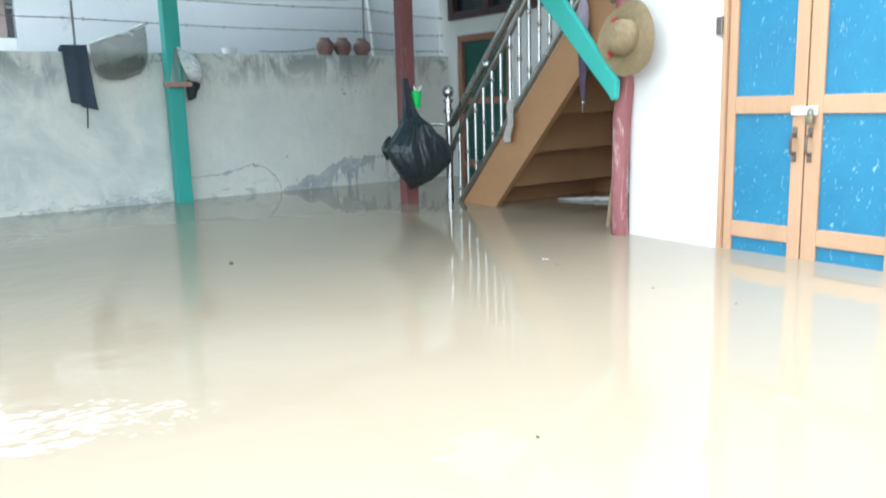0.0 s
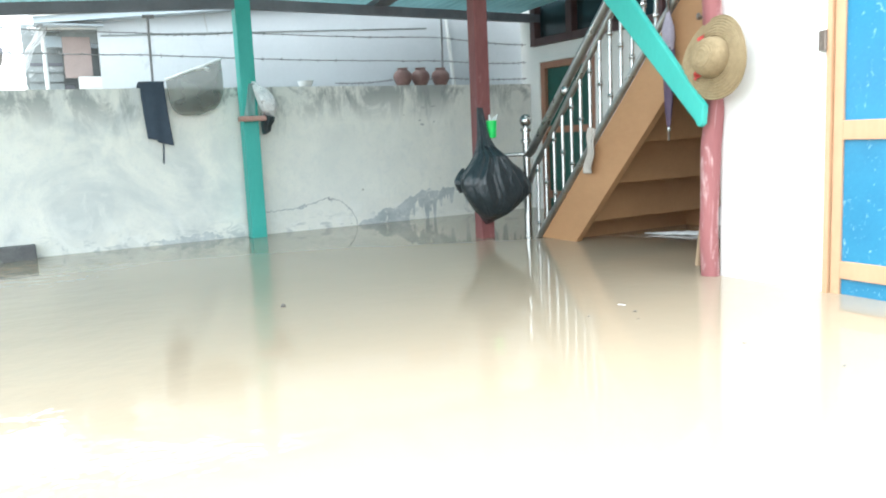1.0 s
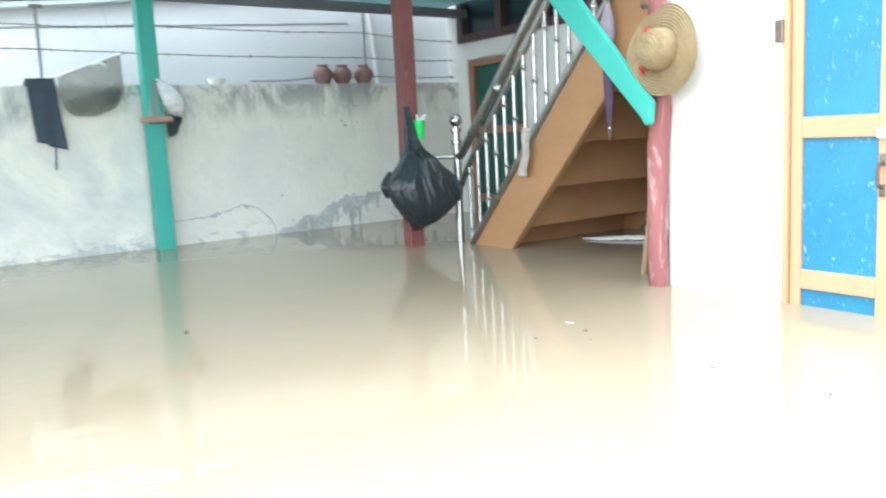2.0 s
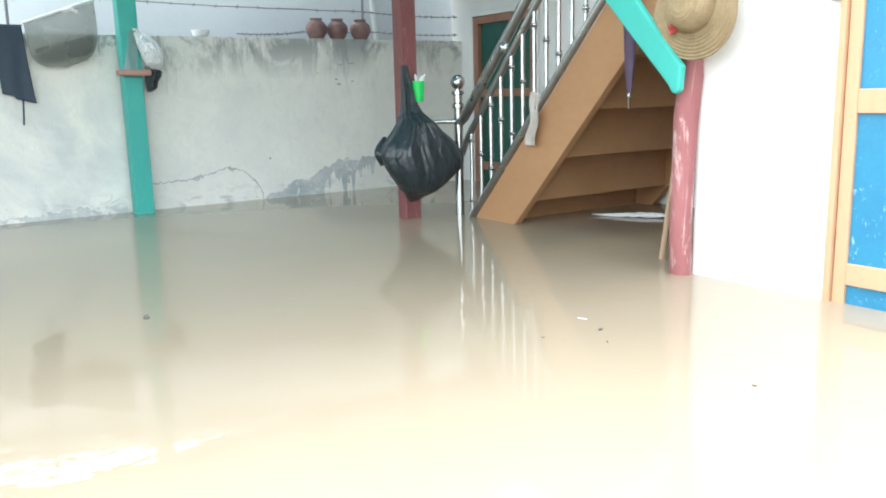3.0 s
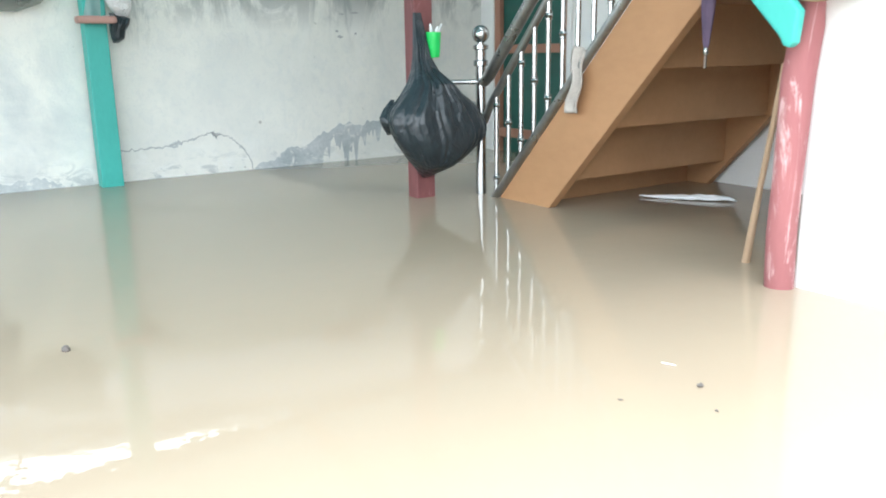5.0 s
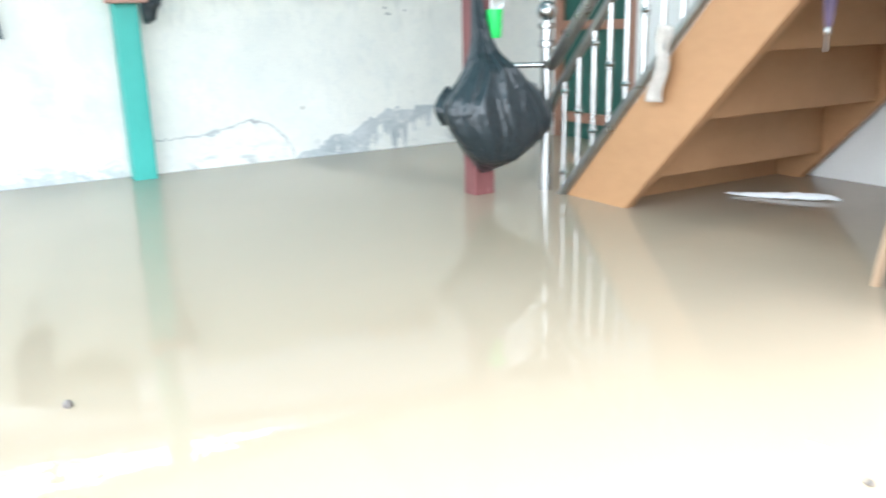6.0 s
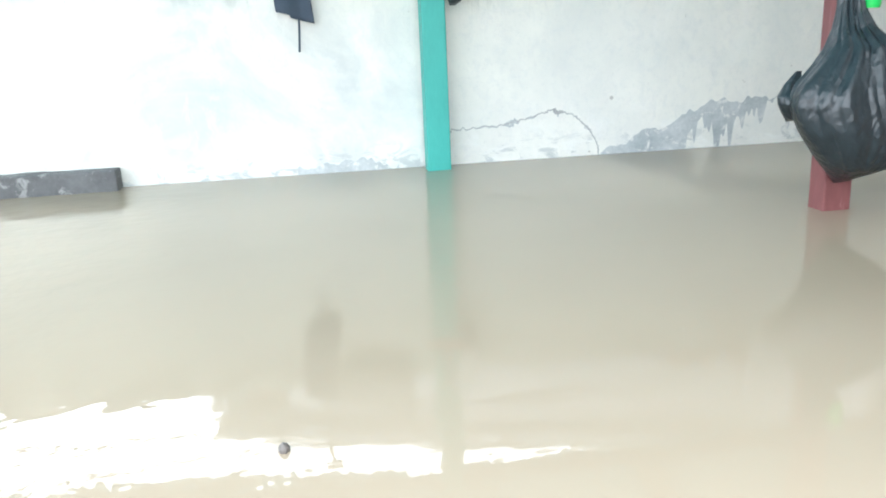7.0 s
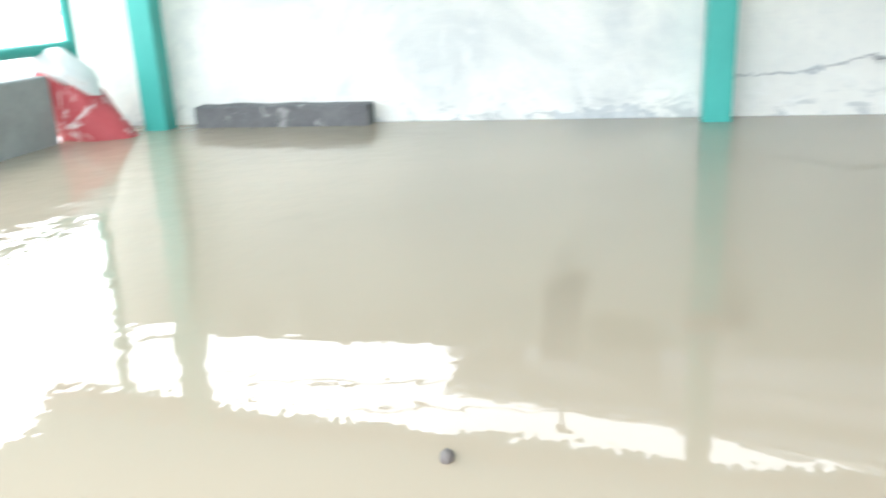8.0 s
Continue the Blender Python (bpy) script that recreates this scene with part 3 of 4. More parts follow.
# ---------------------------------------------------------------- blue double door
door = tagged(thing("door_1", (HX, 1.78, -0.4), "closed double door with pale wood frames and blue sheets", "door", kind="structure"))
bm = new_bm()
for ya, yb, za, zb in ((2.163, 2.184, -0.42, 1.618), (1.382, 1.403, -0.42, 1.618), (1.403, 2.163, 1.56, 1.618)):
    box(bm, (HX - 0.012, ya, za), (HX + 0.10, yb, zb), 0.003)
part("door_frame", bm, M_DOORWOOD, door)
for y0, y1, near, away in ((1.798, 2.160, 0.055, 0.040), (1.406, 1.792, 0.050, 0.064)):
    leaf_bm = new_bm()
    x0, x1 = HX + 0.004, HX + 0.04
    for ya, yb, za, zb in ((y0, y0 + near, -0.40, 1.55), (y1 - away, y1, -0.40, 1.55), (y0 + near, y1 - away, 0.062, 0.13),
                           (y0 + near, y1 - away, 0.594, 0.666), (y0 + near, y1 - away, 1.48, 1.55), (y0 + near, y1 - away, -0.40, -0.32)):
        box(leaf_bm, (x0, ya, za), (x1, yb, zb), 0.003)
    leaf = part("leaf", leaf_bm, M_DOORWOOD, door)
    for za, zb in ((-0.32, 0.062), (0.13, 0.594), (0.666, 1.48)):
        bm = new_bm()
        box(bm, (x0 + 0.012, y0 + near, za), (x1 - 0.01, y1 - away, zb))
        part("panel", bm, M_BLUE, leaf, "bright blue sheet panel")

# ---------------------------------------------------------------- neighbour house
NA, NB = Vector((-0.9, 6.80, 0)), Vector((2.75, 6.45, 0))
nd = (NB - NA).normalized()
nn = Vector((-nd.y, nd.x, 0))


def along(u, d, z):
    p = NA + nd * u + nn * d
    return (p.x, p.y, z)


def slab(bm, outline, d0, d1):
    """A plate over the wall's plane: an outline of (along, height), from d0 to d1 behind it."""
    a = [bm.verts.new(along(u, d0, z)) for u, z in outline]
    b = [bm.verts.new(along(u, d1, z)) for u, z in outline]
    n = len(outline)
    bm.faces.new(a)
    bm.faces.new(b[::-1])
    for k in range(n):
        bm.faces.new((a[k], b[k], b[(k + 1) % n], a[(k + 1) % n]))
    bmesh.ops.recalc_face_normals(bm, faces=bm.faces)
    return bm


def eaves(u):
    return 1.619 + 0.089 * u


house = thing("neighbour_house", (1.0, 7.5, -0.4), "pale plastered neighbouring house close behind the wall", "house")
bm = new_bm()
slab(bm, [(0.10, -0.45), (3.9, -0.45), (3.9, eaves(3.9)), (0.10, eaves(0.10))], 0.0, 2.4)
part("wall", bm, M_NEIGHBOUR, house)
bm = new_bm()
slab(bm, [(-0.32, eaves(-0.32)), (3.95, eaves(3.95)), (3.95, eaves(3.95) + 0.055), (-0.32, eaves(-0.32) + 0.055)], -0.13, 2.6)
part("roof", bm, M_FASCIA, house)
bm = new_bm()
slab(bm, [(-0.34, eaves(-0.34) + 0.045), (3.95, eaves(3.95) + 0.045), (3.95, eaves(3.95) + 0.075), (-0.34, eaves(-0.34) + 0.075)], -0.155, -0.133)
part("gutter", bm, M_PALE, house, "white gutter along the eaves")
bm = new_bm()
tube(bm, [along(0.12, -0.006, 1.524), along(2.75, -0.006, 1.603)], 0.006, 6)
part("seam_strip", bm, M_GREYPANEL, house, "thin grey seam strip along the wall")
bm = new_bm()
tube(bm, [along(0.89, -0.002, 1.80), along(0.89 - 0.01, -0.002, 1.68), along(0.89 + 0.01, -0.002, 1.545)], 0.003, 6)
part("crack", bm, M_CRACK, house, "thin dark crack")
bm = new_bm()
tube(bm, [along(2.925, -0.03, 1.75), along(3.03, -0.03, 0.6)], 0.018, 10)
part("drain_pipe", bm, M_PALE, house, "pale grey drain pipe", smooth=True)

# ---------------------------------------------------------------- sheds left of the neighbour's wall
shed = thing("lean_to_shed", (-1.0, 8.4, -0.4), "patched lean-to shed of grey sheets behind the wall", "shed")
for name, lo, hi, mat, lab in (
        ("board", (-0.93, 8.20, 1.33), (-0.70, 8.23, 1.69), M_BROWNPANEL, "faded pinkish brown board"),
        ("back_sheet", (-1.24, 8.42, -0.4), (-0.55, 8.45, 1.82), M_GREYPANEL, "grey sheet wall"),
        ("low_sheet", (-1.15, 8.30, -0.4), (-0.85, 8.33, 1.28), M_BEAM, "dark low sheet"),
        ("white_block", (-0.83, 8.10, -0.4), (-0.62, 8.2, 1.335), M_PALE, "white painted block"),
        ("roof_strip", (-1.12, 8.0, 1.83), (-0.60, 8.5, 1.86), M_FASCIA, ""),
        ("roof_strip", (-1.08, 7.95, 1.755), (-0.60, 8.4, 1.775), M_FASCIA, ""),
        ("slat", (-1.10, 8.02, 1.79), (-0.60, 8.04, 1.815), M_PALE, "pale painted slat"),
        ("slat", (-1.06, 8.24, 1.60), (-0.60, 8.26, 1.70), M_FASCIA, ""),
        ("slat", (-1.20, 8.28, 1.44), (-0.94, 8.30, 1.47), M_BEAM, "dark slat")):
    bm = new_bm()
    box(bm, lo, hi, 0.004)
    part(name, bm, mat, shed, lab)
bm = new_bm()
prism(bm, [(-0.98, 1.70), (-0.60, 1.62), (-0.60, 1.80), (-0.74, 1.86)], 1, 8.205, 8.225, 0.004)
part("gable_board", bm, M_GREYPANEL, shed, "grey gable board above the brown board")
for k in range(5):
    bm = new_bm()
    prism(bm, [(8.27, 1.05 + 0.085 * k), (8.285, 1.05 + 0.085 * k), (8.305, 1.125 + 0.085 * k), (8.29, 1.125 + 0.085 * k)], 0, -1.22, -0.94)
    part("louvre", bm, M_GREYPANEL, shed)
for a, b, r in (((-1.09, 8.15, -0.4), (-1.085, 8.15, 1.76), 0.018), ((-1.38, 8.2, 1.62), (-1.20, 8.2, 1.10), 0.014), ((-1.2, 8.1, 1.74), (-0.62, 8.1, 1.76), 0.012)):
    bm = new_bm()
    tube(bm, [a, b], r, 10)
    part("pole", bm, M_PALE, shed, "white painted pole", smooth=True)
bm = new_bm()
grid_sheet(bm, 8, 14, lambda u, v: (-1.08 - 0.27 * v + 0.10 * u - 0.05 * u * v, 8.05 + 0.03 * math.sin(9 * u + 5 * v), 1.85 - 0.55 * v + 0.02 * math.sin(14 * v)))
part("plastic_film", bm, M_FILM, shed, "torn clear plastic film", smooth=True)
shed.scale = (0.84, 0.84, 0.84)
shed.location = (-1.095, 7.086, -0.227)
far = thing("far_shed", (-2.6, 10.5, -0.4), "dark grey low shed roof beyond the wall", "shed")
bm = new_bm()
box(bm, (-3.6, 10.0, 1.72), (-1.36, 11.2, 1.80), 0.01)
part("roof", bm, M_BEAM, far)
bm = new_bm()
box(bm, (-3.5, 10.15, -0.4), (-1.42, 11.1, 1.72))
part("wall", bm, M_GREYPANEL, far)

# ---------------------------------------------------------------- wall surface: crack and bare cement
north = bpy.data.objects["wall_north"]


def jagged(points, n, amp, seed):
    """A line through points, cut finer and shaken a little."""
    out = []
    for k in range(n + 1):
        f = k / n * (len(points) - 1)
        i = min(int(f), len(points) - 2)
        p = Vector(points[i]).lerp(Vector(points[i + 1]), f - i)
        out.append((p.x + amp * noise.noise(Vector((k * 0.7, seed, 0))), FY - 0.0005, p.y + amp * noise.noise(Vector((k * 0.7, seed, 9)))))
    return out


for pts, r, seed in (([(0.12, 0.165), (0.38, 0.175), (0.52, 0.20), (0.65, 0.238), (0.76, 0.205), (0.84, 0.13), (0.885, 0.05), (0.888, -0.03)], 0.0042, 1.0),
                     ([(0.66, 0.238), (0.67, 0.22), (0.70, 0.225)], 0.005, 5.0)):
    bm = new_bm()
    line = jagged(pts, 110, 0.016, seed)
    tube(bm, line, [r * (0.55 + 0.9 * abs(noise.noise(Vector((k * 0.4, seed, 4))))) for k in range(len(line))], 6)
    part("crack", bm, M_CRACK, north, "dark crack running through the plaster")
    bm = new_bm()
    edge = []
    for k, p in enumerate(line):
        w = 0.004 + 0.050 * max(0.0, noise.noise(Vector((k * 0.11, seed, 8)))) + 0.010 * abs(noise.noise(Vector((k * 0.9, seed, 6))))
        edge.append([bm.verts.new((p[0], FY + d, p[2] + h)) for d, h in ((0.001, 0.35 * w), (-0.0012, 0.3 * w), (-0.0012, -0.6 * w), (0.001, -0.65 * w))])
    for a, b in zip(edge, edge[1:]):
        for i in range(3):
            bm.faces.new((a[i], a[i + 1], b[i + 1], b[i]))
    part("stain", bm, M_CRUST, north, "grey damp stain along the crack")


for x, z, w, h in ((1.526, 0.907, 0.042, 0.012), (1.615, 0.915, 0.06, 0.010), (1.51, 0.772, 0.04, 0.016), (1.49, 0.806, 0.022, 0.012), (1.62, 0.79, 0.018, 0.010)):
    bm = new_bm()
    tube(bm, [(x + w * (k / 8 - 0.5), FY - 0.0004, z + 0.5 * h * noise.noise(Vector((k, x * 9, z * 9)))) for k in range(9)], [0.0012 + 0.5 * h * math.sin(math.pi * k / 8) for k in range(9)], 6)
    for v in bm.verts:
        v.co.y = FY + (v.co.y - FY) * 0.15
    part("chip", bm, M_CRACK, north, "dark chip knocked out of the plaster", smooth=True)


def crust(x0, x1, low, high, seed):
    """A thin flake of bare cement with ragged edges, between two heights."""
    bm = new_bm()
    n = 260
    lo, hi = [], []
    for k in range(n + 1):
        u = k / n
        x = x0 + (x1 - x0) * u
        wob = 0.030 * noise.noise(Vector((x * 11, seed, 0))) + 0.022 * noise.noise(Vector((x * 37, seed, 2)))
        drip = 1.15 * max(0.0, noise.noise(Vector((x * 15, seed, 5)))) + 0.5 * max(0.0, noise.noise(Vector((x * 41, seed, 7))))
        h = high(u) + wob
        lo.append((x, min(low(u) - 0.40 * drip, h - 0.004)))
        hi.append((x, h))
    for (a, b), (c, d) in zip(zip(lo, hi), zip(lo[1:], hi[1:])):
        f = [bm.verts.new((p[0], FY - 0.0016, p[1])) for p in (a, c, d, b)]
        g = [bm.verts.new((p[0], FY + 0.002, p[1])) for p in (a, c, d, b)]
        bm.faces.new(f)
        for i in range(4):
            bm.faces.new((f[i], g[i], g[(i + 1) % 4], f[(i + 1) % 4]))
    bmesh.ops.remove_doubles(bm, verts=bm.verts, dist=1e-5)
    part("bare_patch", bm, M_CRUST, north, "grey bare cement where plaster has peeled")


crust(0.90, 2.58, lambda u: -0.05 + 0.235 * min(1.0, max(0.0, (u - 0.22) / 0.13)) + 0.10 * u, lambda u: 0.03 + (0.55 * u if u < 0.32 else 0.176 + 0.16 * (u - 0.32)), 1.5)
crust(-0.60, -0.12, lambda u: -0.05, lambda u: 0.015 + 0.045 * math.sin(u * math.pi), 7.5)

# ---------------------------------------------------------------- barbed wire and its rods
barb_mesh = None


def barbed_wire(pts, label):
    global barb_mesh
    w = thing("barbed_wire", pts[0], label, "wire", "barbed wire on the wall")
    n = 96
    line = []
    for k in range(n + 1):
        f = k / n * (len(pts) - 1)
        i = min(int(f), len(pts) - 2)
        u = f - i
        p = Vector(pts[i]).lerp(Vector(pts[i + 1]), u)
        p.z -= 0.012 * math.sin(u * math.pi) - 0.004 * noise.noise(Vector((k * 0.6, pts[0][2] * 9, 0)))
        line.append(p)
    bm = new_bm()
    tube(bm, line, 0.004, 5)
    part("strand", bm, M_RUST, w)
    if barb_mesh is None:
        bm = new_bm()
        tube(bm, [(-0.010, 0, -0.012), (0.0, 0, 0), (0.010, 0.004, 0.012)], 0.0028, 4)
        tube(bm, [(0.008, 0, -0.012), (0.0, 0, 0), (-0.006, -0.004, 0.012)], 0.0028, 4)
        first = part("barb", bm, M_RUST, w)
        barb_mesh = first.data
        first.location = line[1]
    for k in range(3, n, 2):
        o = new("barb", barb_mesh)
        o.parent = w
        o.matrix_parent_inverse = w.matrix_basis.inverted()
        o.location = line[k]
        o.rotation_euler = (0.3 * k, 0.5 * k, 0.2 * k)


barbed_wire([(-2.5, 6.13, 1.36), (-0.555, 6.13, 1.315), (1.755, 6.13, 1.285), (2.6, 6.13, 1.272)], "rusty barbed wire strung above the wall")
barbed_wire([(-2.5, 6.13, 1.52), (-0.555, 6.13, 1.462), (0.05, 6.13, 1.48), (1.755, 6.13, 1.475), (2.6, 6.13, 1.425)], "rusty barbed wire strung above the wall")
barbed_wire([(0.80, 6.13, 1.112), (1.30, 6.14, 1.135), (1.755, 6.14, 1.15), (2.6, 6.13, 1.135)], "loose rusty barbed wire lying along the wall's top")
for x, z1, lean in ((-0.555, 1.575, 0.006), (1.755, 1.625, 0.01)):
    rod = thing("iron_rod", (x, 6.13, 1.0), "thin iron rod set in the wall's top", "rod", "wire rods")
    bm = new_bm()
    tube(bm, [(x, 6.13, 1.0), (x + lean, 6.13, z1)], 0.009, 8)
    part("shaft", bm, M_RUST, rod, smooth=True)
    if x < 0:
        bm = new_bm()
        box(bm, (x - 0.03, 6.12, z1 - 0.012), (x + 0.05, 6.14, z1 + 0.012), 0.003)
        part("bracket", bm, M_RUST, rod)

# ---------------------------------------------------------------- pots and bowl on the wall
first_pot = None
for k, (x, sc) in enumerate(((1.385, 0.97), (1.548, 1.0), (1.735, 1.03))):
    if first_pot is None:
        first_pot = thing("clay_pot", (x, 6.13, FT), "small dark red clay pot on the boundary wall", "pot", "pots on the wall")
        bm = new_bm()
        lathe(bm, (x, 6.13, FT), [(0.045, 0.0), (0.055, 0.012), (0.072, 0.045), (0.079, 0.075), (0.072, 0.102), (0.052, 0.122), (0.040, 0.130), (0.046, 0.146), (0.038, 0.146), (0.032, 0.125)], 24)
        part("body", bm, M_CLAY, first_pot, smooth=True)
        first_pot.scale = (sc, sc, sc)
    else:
        copy_thing(first_pot, pose(x, 6.13, FT + 0.001, 0, 0, 50 * k))
bowl = thing("bowl", (0.557, 6.13, FT), "small white bowl on the boundary wall", "bowl")
bm = new_bm()
lathe(bm, (0.557, 6.13, FT), [(0.035, 0.0), (0.05, 0.012), (0.062, 0.045), (0.058, 0.045), (0.044, 0.014)], 20)
part("body", bm, M_WHITEPLASTIC, bowl, smooth=True)

# ---------------------------------------------------------------- navy cloth and cloudy tub hung on the wall
cloth = thing("cloth", (-0.58, 6.06, 1.1), "dark navy cloth hung over the boundary wall", "cloth")


def drape(u, v):
    w = 0.160 + 0.008 * v
    x = -0.658 + 0.012 * v * v + u * w + 0.012 * v
    z = 1.130 - v * (0.385 + 0.045 * u + (0.012 if u > 0.35 else 0.0))
    y = 6.050 + 0.008 * math.sin(u * 9 + 2 * v) * v - 0.012 * v
    return (x, y, z)


bm = new_bm()
grid_sheet(bm, 18, 24, drape)
grid_sheet(bm, 18, 4, lambda u, v: (-0.658 + u * 0.165, 6.050 + v * 0.13, 1.130 + 0.004 * math.sin(v * math.pi) - 0.03 * v * v))
bmesh.ops.remove_doubles(bm, verts=bm.verts, dist=1e-4)
sheet = part("sheet", bm, M_NAVY, cloth, smooth=True)
sheet.modifiers.new("thick", "SOLIDIFY").thickness = 0.006
bm = new_bm()
tube(bm, [(-0.535, 6.035, 0.715), (-0.539, 6.037, 0.64), (-0.545, 6.04, 0.567)], 0.005, 6)
part("cord", bm, M_NAVY, cloth)

tub = thing("plastic_tub", (-0.30, 6.0, 1.2), "cloudy grey plastic tub hung tilted on the wall", "tub")


def tub_point(u, v):
    a = 2 * math.pi * u
    sh = (1 - v ** 5.0) ** 0.42
    x = 0.192 * math.cos(a) * sh + 0.012 * v
    return Vector((-0.300 + x, 5.985 + 0.055 * math.sin(a) * sh, 1.205 + 0.36 * x * (1 - 0.55 * v) - 0.315 * v))


bm = new_bm()
grid_sheet(bm, 40, 16, tub_point)
bmesh.ops.remove_doubles(bm, verts=bm.verts, dist=1e-4)
part("shell", bm, M_TUB, tub, smooth=True)
bm = new_bm()
grid_sheet(bm, 32, 8, lambda u, v: (tub_point(u, 0.50 + 0.36 * v) - Vector((-0.29, 5.985, 1.05))) * 0.86 + Vector((-0.285, 5.985, 1.035)))
part("dregs", bm, M_DREGS, tub, "dark settled dregs inside the tub", smooth=True)
bm = new_bm()
tube(bm, [tub_point(k / 40, 0) for k in range(41)], 0.009, 8)
part("rim", bm, M_WHITEPLASTIC, tub, "white rim", smooth=True)
bm = new_bm()
tube(bm, [(-0.30, 5.925, 1.20), (-0.25, 5.918, 1.212), (-0.215, 5.922, 1.196)], 0.011, 8)
part("clip", bm, M_WHITEPLASTIC, tub, smooth=True)


# ---------------------------------------------------------------- bags
def bag_body(levels, cy, squash, folds, seed, sides=56, steps=40):
    """A hanging bag: (height, left, right) from bottom to top, pleated towards its neck."""
    bm = new_bm()
    rings = []
    zs = [lv[0] for lv in levels]
    for k in range(steps + 1):
        z = zs[0] + (zs[-1] - zs[0]) * k / steps
        left, right = (float(np.interp(z, zs, [lv[i] for lv in levels])) for i in (1, 2))
        c, h = (left + right) / 2, (right - left) / 2
        up = (z - zs[0]) / (zs[-1] - zs[0])
        deep = min(0.9 * h, 0.3 * squash * (0.12 + math.sin(math.pi * up ** 0.6)) * min(1.0, h / 0.12 + 0.3))
        ring = []
        for j in range(sides):
            a = 2 * math.pi * j / sides
            pleat = 1 + (0.06 + 0.15 * up) * noise.noise(Vector((math.cos(a) * folds / 4, math.sin(a) * folds / 4, z * 1.6 + seed)))
            lump = 1 + 0.10 * noise.noise(Vector((math.cos(a) * 1.6, math.sin(a) * 1.6, z * 5 + seed)))
            side = abs(math.cos(a)) ** 6
            ridge = max(0.0, 1 - 3.2 * abs(noise.noise(Vector((math.cos(a) * 3.4, math.sin(a) * 3.4, z * 0.7 + seed)))))
            crease = (0.015 + 0.26 * up ** 1.5) * ridge + 0.07 * abs(noise.noise(Vector((math.cos(a) * 4.5, math.sin(a) * 4.5, z * 1.6 + seed)))) + 0.05 * abs(noise.noise(Vector((math.cos(a) * 9, math.sin(a) * 9, z * 4 + seed))))
            r = 1 + (pleat * lump - crease - 0.95) * (1 - 0.8 * side)
            ring.append(bm.verts.new((c + h * math.cos(a) * r, cy - min(deep, 0.12) * (1 - math.sin(a) * r), z)))
        rings.append(ring)
    for a, b in zip(rings, rings[1:]):
        for j in range(sides):
            bm.faces.new((a[j], a[(j + 1) % sides], b[(j + 1) % sides], b[j]))
    bm.faces.new(rings[0][::-1])
    bm.faces.new(rings[-1])
    return bm


bag = thing("rubbish_bag", (1.2, 4.5, 0.8), "full black plastic bag tied to the red post", "bag")
part("bag", bag_body([(0.098, 1.158, 1.190), (0.125, 1.122, 1.218), (0.16, 1.080, 1.262), (0.20, 1.035, 1.315), (0.24, 0.998, 1.368), (0.265, 0.975, 1.400),
                      (0.29, 0.955, 1.420), (0.33, 0.935, 1.425), (0.372, 0.925, 1.405), (0.40, 0.930, 1.388), (0.424, 0.942, 1.370), (0.447, 0.965, 1.348),
                      (0.485, 1.005, 1.298), (0.54, 1.050, 1.250), (0.588, 1.084, 1.212), (0.64, 1.102, 1.192), (0.75, 1.116, 1.176), (0.84, 1.124, 1.166)], 4.59, 0.36, 15, 2.0, 192, 90),
     M_BLACKBAG, bag, smooth=True)
for levels, cy, seed in (([(0.310, 0.965, 0.990), (0.340, 0.938, 1.000), (0.368, 0.920, 1.005), (0.392, 0.918, 1.000), (0.425, 0.944, 1.000), (0.465, 0.990, 1.010)], 4.575, 4.0),
                         ([(0.245, 1.405, 1.435), (0.27, 1.385, 1.462), (0.30, 1.375, 1.470), (0.33, 1.375, 1.450), (0.35, 1.380, 1.420)], 4.575, 9.0)):
    part("loose_end", bag_body(levels, cy, 0.18, 9, seed, 48, 24), M_BLACKBAG, bag, "bunched loose corner of the bag", smooth=True)
cup = thing("green_cup", (1.27, 4.57, 0.64), "bright green plastic cup hung on the red post", "cup")
bm = new_bm()
lathe(bm, (1.200, 4.535, 0.645), [(0.024, 0.0), (0.027, 0.01), (0.034, 0.11), (0.031, 0.11), (0.024, 0.015)], 18)
part("body", bm, M_GREENPLASTIC, cup, smooth=True)
for dx, dz, ln in ((-0.018, 0.09, 0.055), (0.010, 0.09, 0.045), (0.024, 0.085, 0.06)):
    bm = new_bm()
    tube(bm, [(1.200 + dx * 0.5, 4.53, 0.645 + dz - 0.03), (1.200 + dx, 4.525, 0.645 + dz + ln * 0.6), (1.200 + dx * 1.5, 4.52, 0.645 + dz + ln)], [0.008, 0.009, 0.004], 6)
    part("brush", bm, M_WHITEPLASTIC, cup, "white brush end", smooth=True)

wb = thing("carrier_bag", (0.13, 5.9, 1.0), "crumpled white plastic bag tied to the turquoise post", "bag")
part("bag", bag_body([(0.862, 0.178, 0.212), (0.88, 0.152, 0.222), (0.91, 0.127, 0.232), (0.95, 0.106, 0.233), (0.99, 0.092, 0.222), (1.03, 0.084, 0.200), (1.06, 0.080, 0.172),
                      (1.09, 0.078, 0.125), (1.115, 0.078, 0.10)], 5.925, 0.6, 11, 6.0, 64, 36),
     M_CRUMPLED, wb, smooth=True)
bm = new_bm()
grid_sheet(bm, 8, 8, lambda u, v: (0.0 + 0.09 * u + 0.05 * v * (1 - u), 5.905 - 0.02 * math.sin(u * 5 + v * 3), 0.86 + 0.24 * v))
part("film", bm, M_FILM, wb, "clear crumpled film", smooth=True)
part("dark_end", bag_body([(0.740, 0.135, 0.160), (0.76, 0.125, 0.188), (0.80, 0.120, 0.196), (0.83, 0.118, 0.214), (0.86, 0.132, 0.222), (0.89, 0.128, 0.165)], 5.930, 0.4, 9, 3.0, 40, 20), M_BLACKBAG, wb, "black plastic end", smooth=True)
